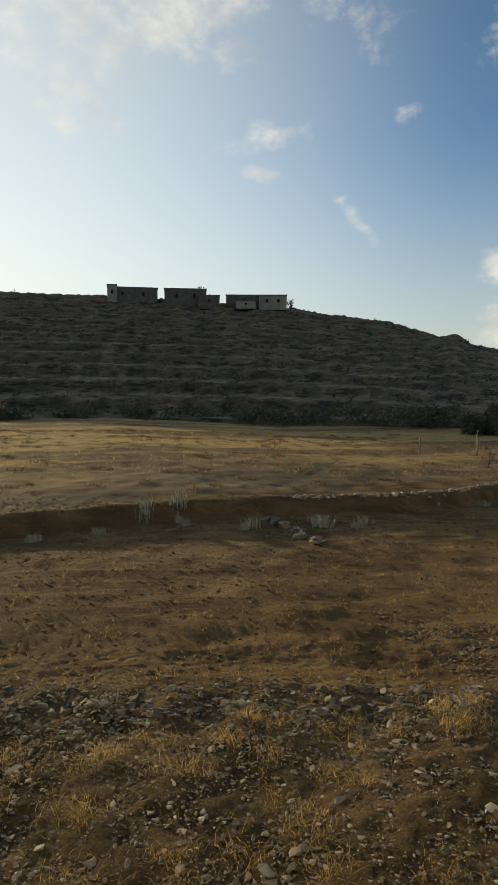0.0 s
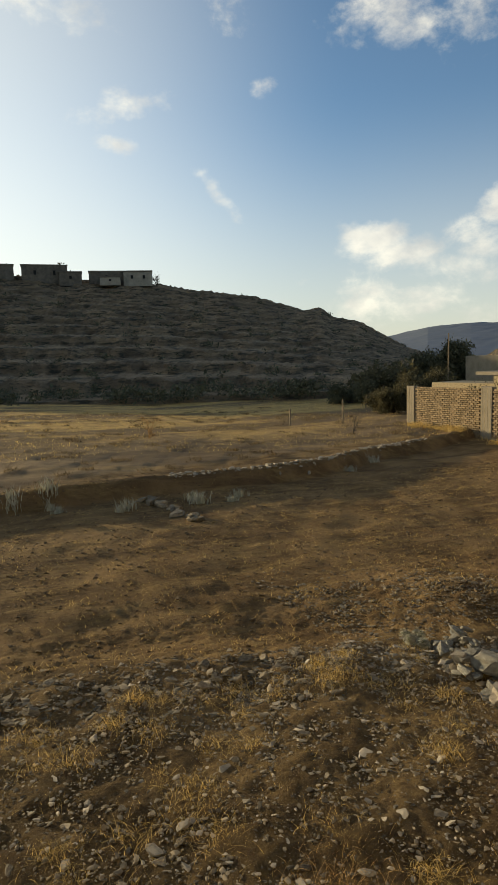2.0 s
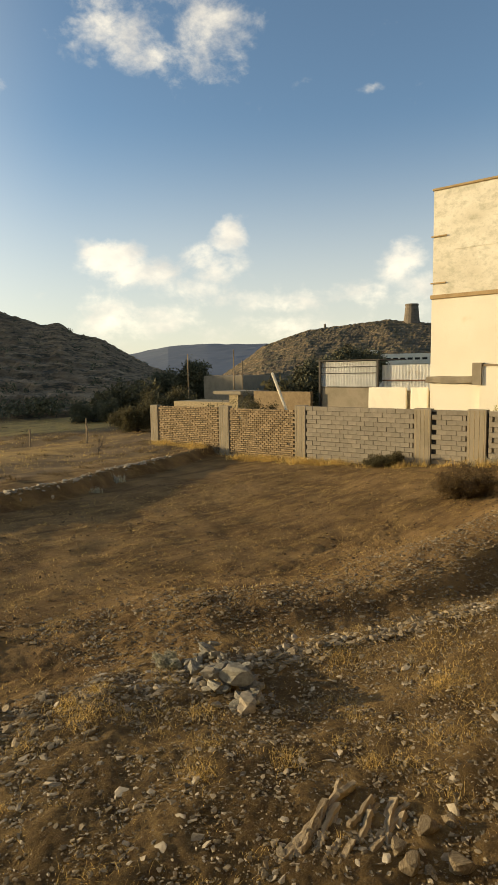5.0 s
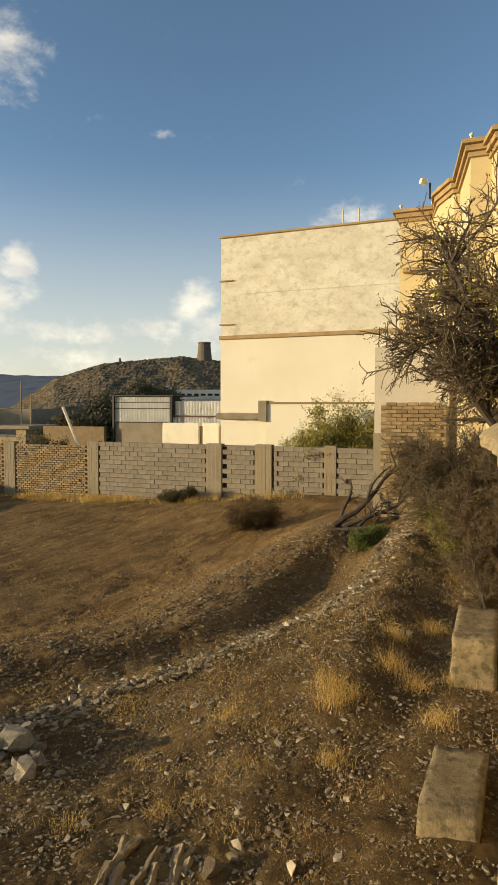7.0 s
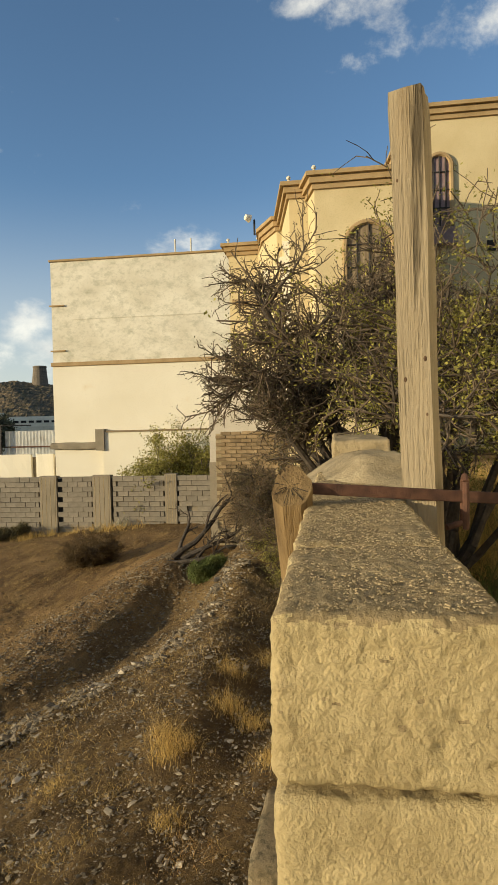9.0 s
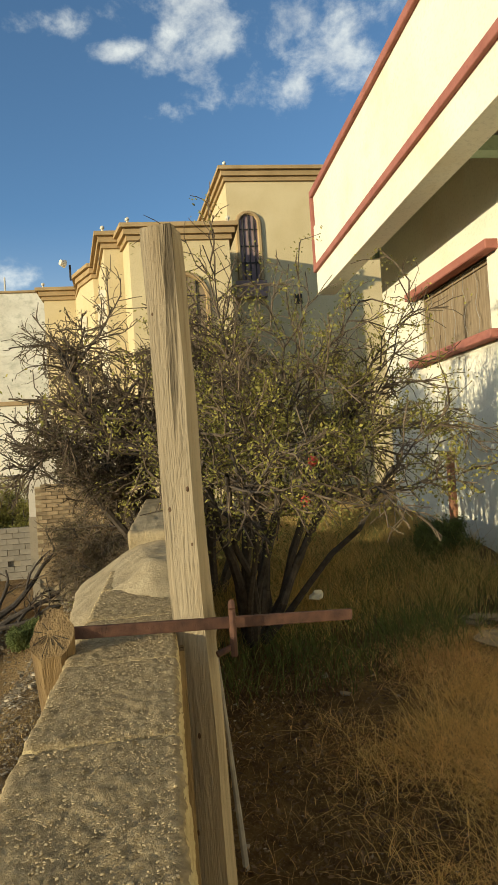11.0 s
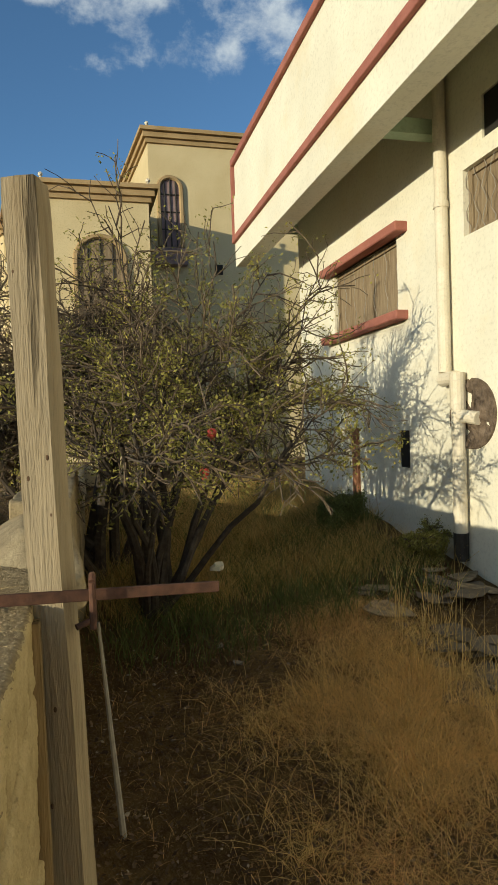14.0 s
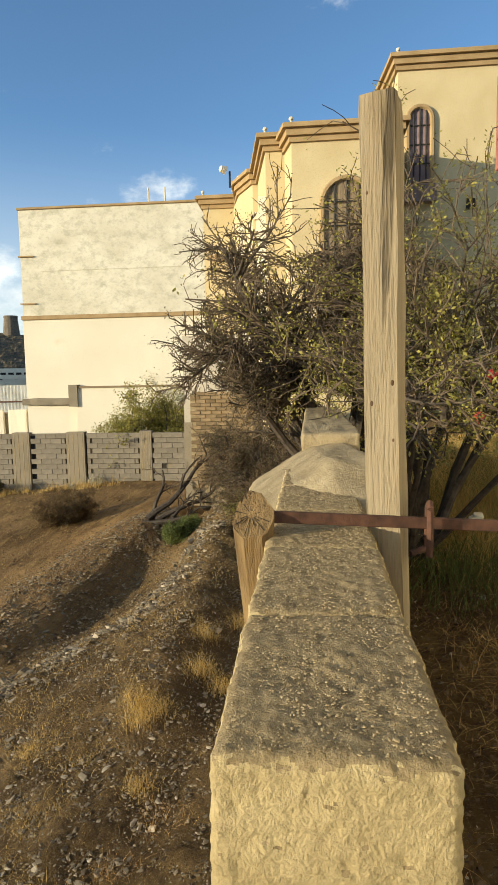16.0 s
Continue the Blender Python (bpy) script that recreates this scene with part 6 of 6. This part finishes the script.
PLAN = [(10, 0.48, 1.0, 0.15, 0.03), (8, 0.5, 1.0, 0.25, -0.03), (5, 0.55, 0.9, 0.26, -0.03), (0, 0, 0, 0.3, -0.05)]
TREE = (5.3, -0.8, 0.62)
woody("pomegranate_tree", "pomegranate tree with many dark stems and sparse olive leaves", "tree", TREE,
      [((0, 0, 0), (-0.3, -0.05, 1), 1.9, 0.034), ((0.05, -0.05, 0), (-0.25, -0.4, 1), 2.0, 0.036), ((0.05, 0.05, 0), (0.1, 0.05, 1), 2.15, 0.04), ((0, -0.08, 0), (-0.1, -0.55, 1), 2.0, 0.034),
       ((-0.05, 0.05, 0), (-0.45, -0.1, 1), 1.75, 0.03), ((0.08, -0.05, 0), (0.15, -0.35, 1), 2.25, 0.04), ((0, -0.06, 0), (-0.3, -0.5, 1), 1.9, 0.03), ((0.1, 0.0, 0), (0.0, 0.0, 1), 2.15, 0.042),
       ((0.05, -0.1, 0), (0.1, -0.5, 1), 2.2, 0.036), ((0, -0.08, 0), (-0.3, -0.2, 1), 1.9, 0.034), ((0.02, 0.05, 0), (-0.15, 0.0, 1), 1.9, 0.03),
       ((0.0, 0.05, 0), (-0.3, 0.1, 1), 1.5, 0.05), ((0.1, -0.1, 0), (0.2, -0.2, 1), 1.5, 0.05)],
      PLAN, 12, 8, 0.028, 0.03, keep=0.75, low=1.55, clump=2.8)
woody("thorn_tree", "dry thorny tree arching dark limbs over the garden wall", "tree", (6.2, -0.42, 0.7),
      [((0, 0, 0), (-0.1, 0.1, 1), 2.3, 0.065), ((0.1, 0.05, 0), (0.1, 0.3, 1), 2.4, 0.065), ((0, 0.05, 0), (-0.15, 0.5, 1), 2.1, 0.055), ((0.2, 0, 0), (0.25, 0.15, 1), 2.3, 0.06),
       ((0.0, 0.06, 0.3), (-0.05, 0.8, 1), 1.75, 0.045), ((0.1, 0.05, 0), (0.15, 0.6, 1), 2.1, 0.05), ((-0.05, 0, 0), (-0.2, 0.3, 1), 1.9, 0.05), ((0.25, -0.15, 0), (0.15, -0.1, 1), 2.5, 0.055), ((0.3, -0.2, 0), (0.2, -0.3, 1), 2.4, 0.05)],
      [(20, 0.3, 1.0, 0.12, -0.02), (12, 0.5, 1.0, 0.2, -0.04), (8, 0.5, 0.9, 0.25, -0.03), (0, 0, 0, 0.3, -0.05)], 23, 2, 0.022, 0.02, leaves="dull_leaf", keep=0.5, low=1.5)
woody("slope_shrub", "tangled olive brown shrub hanging over the outside of the wall", "shrub", (9.6, 0.25, float(land(9.6, 0.25))),
      [((0.2 * i, 0.06 * (i % 3), 0), (0.2 * math.sin(i * 2.1), 0.1 + 0.12 * math.cos(i * 1.7), 1), 1.25 + 0.25 * (i % 3), 0.022) for i in range(9)],
      [(10, 0.28, 0.9, 0.1, -0.01), (7, 0.5, 0.9, 0.2, -0.08), (6, 0.5, 0.9, 0.25, -0.08), (0, 0, 0, 0.3, -0.05)], 31, 3, 0.024, 0.03, leaves="brown_leaf", keep=0.5)
woody("slope_shrub", "dry brown shrub leaning on the outside of the wall", "shrub", (11.3, 0.4, float(land(11.3, 0.4))),
      [((0.2 * i, 0.08 * (i % 3), 0), (0.2 * math.sin(i * 2.1), 0.12 + 0.12 * math.cos(i * 1.7), 1), 1.65 + 0.3 * (i % 3), 0.022) for i in range(8)],
      [(10, 0.3, 0.9, 0.12, -0.02), (7, 0.5, 0.9, 0.2, -0.08), (6, 0.5, 0.9, 0.25, -0.08), (0, 0, 0, 0.3, -0.05)], 37, 3, 0.026, 0.03, leaves="brown_leaf", keep=0.5)
for bx, by, bl, bs, bleaf in ((11.3, 0.65, 1.0, 101, "leaf"), (12.4, 1.0, 1.7, 103, "brown_leaf"), (13.2, 1.4, 1.5, 107, "dull_leaf"), (12.0, 0.4, 1.9, 109, "dull_leaf")):
    woody("slope_shrub", "tangled brown shrub growing among the rubble below the yellow house", "shrub", (bx, by, float(land(bx, by))),
          [((0.13 * i - 0.4, 0.07 * (i % 3), 0), (0.4 * math.sin(i * 2.1), 0.45 * math.cos(i * 1.7), 1), bl * (0.8 + 0.15 * (i % 3)), 0.02) for i in range(8)],
          [(10, 0.34, 0.9, 0.12, -0.02), (7, 0.5, 0.9, 0.2, -0.08), (5, 0.5, 0.9, 0.25, -0.08), (0, 0, 0, 0.3, -0.05)], bs, 3, 0.03, 0.035, leaves=bleaf, keep=0.5)
BUSH = [(9, 0.5, 1.0, 0.15, 0.0), (7, 0.5, 0.9, 0.2, 0.0), (5, 0.5, 0.9, 0.25, 0.0), (0, 0, 0, 0.3, 0.0)]


def star(n, length, radius, rise_=0.9, wide=1.0):
    return [((0.06 * math.cos(i * 2.4), 0.06 * math.sin(i * 2.4), 0), (wide * math.cos(i * 2.4), wide * math.sin(i * 2.4), rise_), length * (0.8 + 0.3 * (i % 3) / 2), radius) for i in range(n)]


woody("thorn_bush", "low dry thorn bush on the field", "bush", (18.0, 7.2, float(land(18.0, 7.2))), star(9, 0.8, 0.02, 0.6), BUSH, 41, 3, 0.045, 0.05, leaves="brown_leaf")
woody("thorn_bush", "small dry thorn bush at the wall foot", "bush", (23.4, 12.6, float(land(23.4, 12.6))), star(6, 0.6, 0.015, 0.6), BUSH, 43, 3, 0.05, 0.05, leaves="dull_leaf")
woody("green_bush", "green leafy bush before the cream building", "bush", (26.3, 6.0, -2.6), star(8, 3.5, 0.05, 2.4, 0.5), BUSH, 47, 6, 0.1, 0.12)
woody("yard_bush", "dry brown bush behind the brick wall", "bush", (26.5, 23.4, -2.8), star(8, 2.1, 0.05, 1.5, 0.8), BUSH, 53, 4, 0.1, 0.1, leaves="dull_leaf")
woody("acacia", "bushy grey-brown tree standing in the upper field", "tree", (27.6, 33.4, float(land(27.6, 33.4))), star(6, 1.4, 0.06, 1.2, 0.8), BUSH, 59, 5, 0.14, 0.15, leaves="dull_leaf")
woody("acacia", "flat-topped dark green acacia in the upper field", "tree", (31.5, 43.5, float(land(31.5, 43.5))), star(6, 1.6, 0.08, 0.8, 1.0), BUSH, 61, 5, 0.15, 0.16, leaves="far_leaf")
woody("acacia", "grey leafless bush beside the upper field", "tree", (34, 38, float(land(34, 38))), star(7, 2.0, 0.06, 1.1, 0.9), BUSH, 67, 4, 0.16, 0.2, leaves="dull_leaf")
woody("sapling", "bare leaning sapling in the upper field", "sapling", (8.8, 27.6, float(land(8.8, 27.6))), [((0, 0, 0), (0.1, 0, 1), 0.9, 0.02), ((0, 0, 0), (0.4, 0, 0.9), 1.0, 0.02), ((0, 0, 0), (-0.2, 0, 1), 0.7, 0.015)],
      [(5, 0.5, 0.7, 0.1, 0.05), (3, 0.5, 0.8, 0.2, 0.0), (0, 0, 0, 0.2, 0.0)], 71, 0, bark="rust_grass", twig="rust_grass")
woody("sapling", "bare little sapling near the brick wall", "sapling", (18.7, 25.6, float(land(18.7, 25.6))), [((0, 0, 0), (0.1, 0, 1), 0.8, 0.02), ((0, 0, 0), (0.4, 0, 0.9), 0.7, 0.02)],
      [(5, 0.5, 0.7, 0.1, 0.05), (3, 0.5, 0.8, 0.2, 0.0), (0, 0, 0, 0.2, 0.0)], 73, 0)
woody("dead_branch", "grey dead roots and branches dumped on the bank", "dead wood", (13.7, 3.3, float(land(13.7, 3.3))),
      [((0, 0.2, 0.1), (0.3, -1, 0.5), 1.8, 0.075), ((0, 0, 0.05), (0.4, -0.6, 0.35), 1.5, 0.07), ((0.1, 0.1, 0.05), (0.2, -0.5, 0.9), 1.2, 0.05), ((0, 0.3, 0.0), (0.1, -1, 0.15), 1.4, 0.06), ((0, -0.3, 0), (0.3, -0.2, 0.9), 0.9, 0.04)],
      [(5, 0.5, 0.7, 0.2, 0.02), (4, 0.5, 0.8, 0.25, 0.03), (2, 0.5, 0.8, 0.25, 0.0), (0, 0, 0, 0.2, 0)], 79, 0)
woody("house_shrub", "small grey-green shrub by the foot of the drain pipe", "shrub", (5.35, -3.15, float(land(5.35, -3.15))), star(7, 0.22, 0.006, 1.5, 0.5), BUSH, 83, 4, 0.018, 0.015, leaves="leaf", twig="twig")
woody("green_herb", "bushy green herb growing by the house wall", "herb", (6.6, -2.9, float(land(6.6, -2.9))), star(7, 0.3, 0.008, 1.2, 0.7), BUSH, 89, 4, 0.025, 0.03, leaves="weed", twig="weed")
woody("green_herb", "bushy green herb growing on the bank", "herb", (12.9, 2.6, float(land(12.9, 2.6))), star(7, 0.32, 0.01, 0.9, 0.7), BUSH, 97, 5, 0.04, 0.04, leaves="weed", twig="weed")
woody("green_herb", "small green weed on the terrace edge", "herb", (5.0, 5.6, float(land(5.0, 5.6))), star(5, 0.13, 0.005, 1.2, 0.7), BUSH, 98, 3, 0.018, 0.015, leaves="silver", twig="weed")

for x, y, z, s in ((4.31, -1.105, 1.992, 0.034), (4.476, -1.079, 1.739, 0.033)):
    pom = empty("pomegranate", (x, y, z), "ripe red pomegranate hanging from a twig", "fruit", "pomegranates")
    bm = bmesh.new()
    bmesh.ops.create_uvsphere(bm, u_segments=14, v_segments=10, radius=s)
    for v in bm.verts:
        v.co.z *= 0.93
    under(part("skin", bm, M["fruit"], smooth=True), pom).location = (x, y, z)
    pom.children[0].matrix_parent_inverse = Matrix.Translation((-x, -y, -z))
    bm = bmesh.new()
    for k in range(6):
        a = k * math.pi / 3
        rod(bm, (x + 0.008 * math.cos(a), y + 0.008 * math.sin(a), z - s * 0.85), (x + 0.018 * math.cos(a), y + 0.018 * math.sin(a), z - s * 1.4), 0.006, 0.001, 4)
    under(part("calyx", bm, M["fruit"]), pom)
    bm = bmesh.new()
    rod(bm, (x, y, z + s * 0.85), (x + 0.32, y + 0.02, z + 0.38), 0.0035, 0.006, 5)
    under(part("stalk", bm, M["twig"]), pom)


# ---- far scrub ----
def scrub(name, items, per, leaf, mat, label, category="scrub"):
    """Clumps of leaves over an uneven dome; items are x, y, z, width, height."""
    P = []
    for x, y, z, w, h in items:
        k = max(12, int(per * w * h))
        d = nrg.normal(0, 1, (k, 3))
        d /= np.linalg.norm(d, axis=1, keepdims=True)
        r = nrg.uniform(0.35, 1.0, (k, 1)) * (1 + 0.3 * np.sin(d[:, :1] * 5 + x) * np.cos(d[:, 1:2] * 4 + y))
        q = d * r * np.array([[w / 2, w / 2, h / 2]])
        q[:, 2] += h * 0.5
        P.append(q + np.array([[x, y, z]]))
    P = np.concatenate(P)
    k = len(P)
    a, b = nrg.normal(0, 1, (k, 3)), nrg.normal(0, 1, (k, 3))
    a /= np.linalg.norm(a, axis=1, keepdims=True)
    b /= np.linalg.norm(b, axis=1, keepdims=True)
    s = leaf * nrg.uniform(0.6, 1.4, (k, 1))
    V = np.stack([P, P + a * s + b * s * 0.4, P + a * s * 1.6, P + a * s - b * s * 0.5], 1).reshape(-1, 3)
    o = (np.arange(k) * 4)[:, None]
    return tagged(mesh_object(name, V, np.concatenate([o, o + 1, o + 2, o + 3], 1).tolist(), mat), label, category, kind="stuff")


items = []
for i in range(60):
    p = far_place(rng.uniform(10, -37), rng.uniform(58, 66), -2.0)
    items.append((p.x, p.y, p.z, rng.uniform(1.2, 4.5), rng.uniform(0.6, 1.9)))
scrub("hill_foot_scrub", items, 34, 0.22, M["far_leaf"], "dark scrub along the foot of the hill")
dg = bpy.context.evaluated_depsgraph_get()
items = []
for i in range(330):
    p = far_place(rng.uniform(14, -42), rng.uniform(66, 158), 60)
    hit, loc, *_ = scene.ray_cast(dg, p, Vector((0, 0, -1)))
    if hit and loc.z > -1.5:
        items.append((loc.x, loc.y, loc.z - 0.2, rng.uniform(0.4, 2.0), rng.uniform(0.3, 1.0)))
scrub("hill_scrub", items, 26, 0.24, M["far_leaf"], "scattered dark bushes on the hillside")
items = []
for i in range(110):
    p = far_place(rng.uniform(-37, -57), rng.uniform(52, 105), -2.4)
    items.append((p.x, p.y, p.z, rng.uniform(2, 5), rng.uniform(1.2, 3.4)))
scrub("valley_scrub", items, 40, 0.3, M["dull_leaf"], "grey-brown scrub filling the valley bottom")
items = []
for i in range(20):
    p = far_place(rng.uniform(-36, -50), rng.uniform(60, 95), -2.4)
    items.append((p.x, p.y, p.z, rng.uniform(1.4, 2.6), rng.uniform(0.9, 1.8)))
scrub("valley_trees", items, 30, 0.3, M["far_leaf"], "dark green trees in the valley bottom")
for yaw, r, h, lab in ((-44.1, 70, 5.6, "dark tree rising above the valley scrub"), (-58.2, 75, 8.0, "tall green tree behind the tin shed"), (-60.0, 80, 6.5, "dark green tree behind the tin shed"), (-55.3, 60, 4.8, "green tree behind the yard")):
    p = far_place(yaw, r, -2.4)
    woody("tree", lab, "tree", p, star(5, h * 0.62, 0.12, 1.9, 0.5), BUSH, int(-yaw * 10), 10, 0.3, 0.3, leaves="far_leaf")
for yaw, r in ((-7.4, 155), (-18.9, 154), (-11.9, 156)):
    p = far_place(yaw, r, rise(6.7))
    woody("ridge_tree", "thin bare tree beside the ridge houses", "tree", p, star(5, 2.0, 0.09, 1.6, 0.5), BUSH, int(-yaw * 7) + 3, 0)
wx = np.array(scatter(420, -10, 24, 17.5, 46))
tufts("upper_field_weeds", wx[wx[:, 1] > np.interp(wx[:, 0], BANK_X, BANK_Y) + 1], 34, 0.17, 0.16, 0.026, 1.2, M["brown_leaf"], "small brown weed clumps on the upper field", "weeds")
for x, y in ((21.5, 30.5), (25.0, 35.5), (28.5, 37.5), (18.5, 31.5)):
    st = tagged(part("fence_post", beam((x, y, float(land(x, y)) - 0.1), (x + 0.05, y, float(land(x, y)) + 1.0), 0.08, 0.07, 0.3, 6, 0.02, x), M["wood_old"]), "weathered wooden fence stake in the upper field", "post", "fence stakes")
boulder = rock(40.0, 49.5, 7.0, M["pale_stone"], "large pale boulder at the edge of the upper field", "field boulder", 0, 0.05, 0.7)
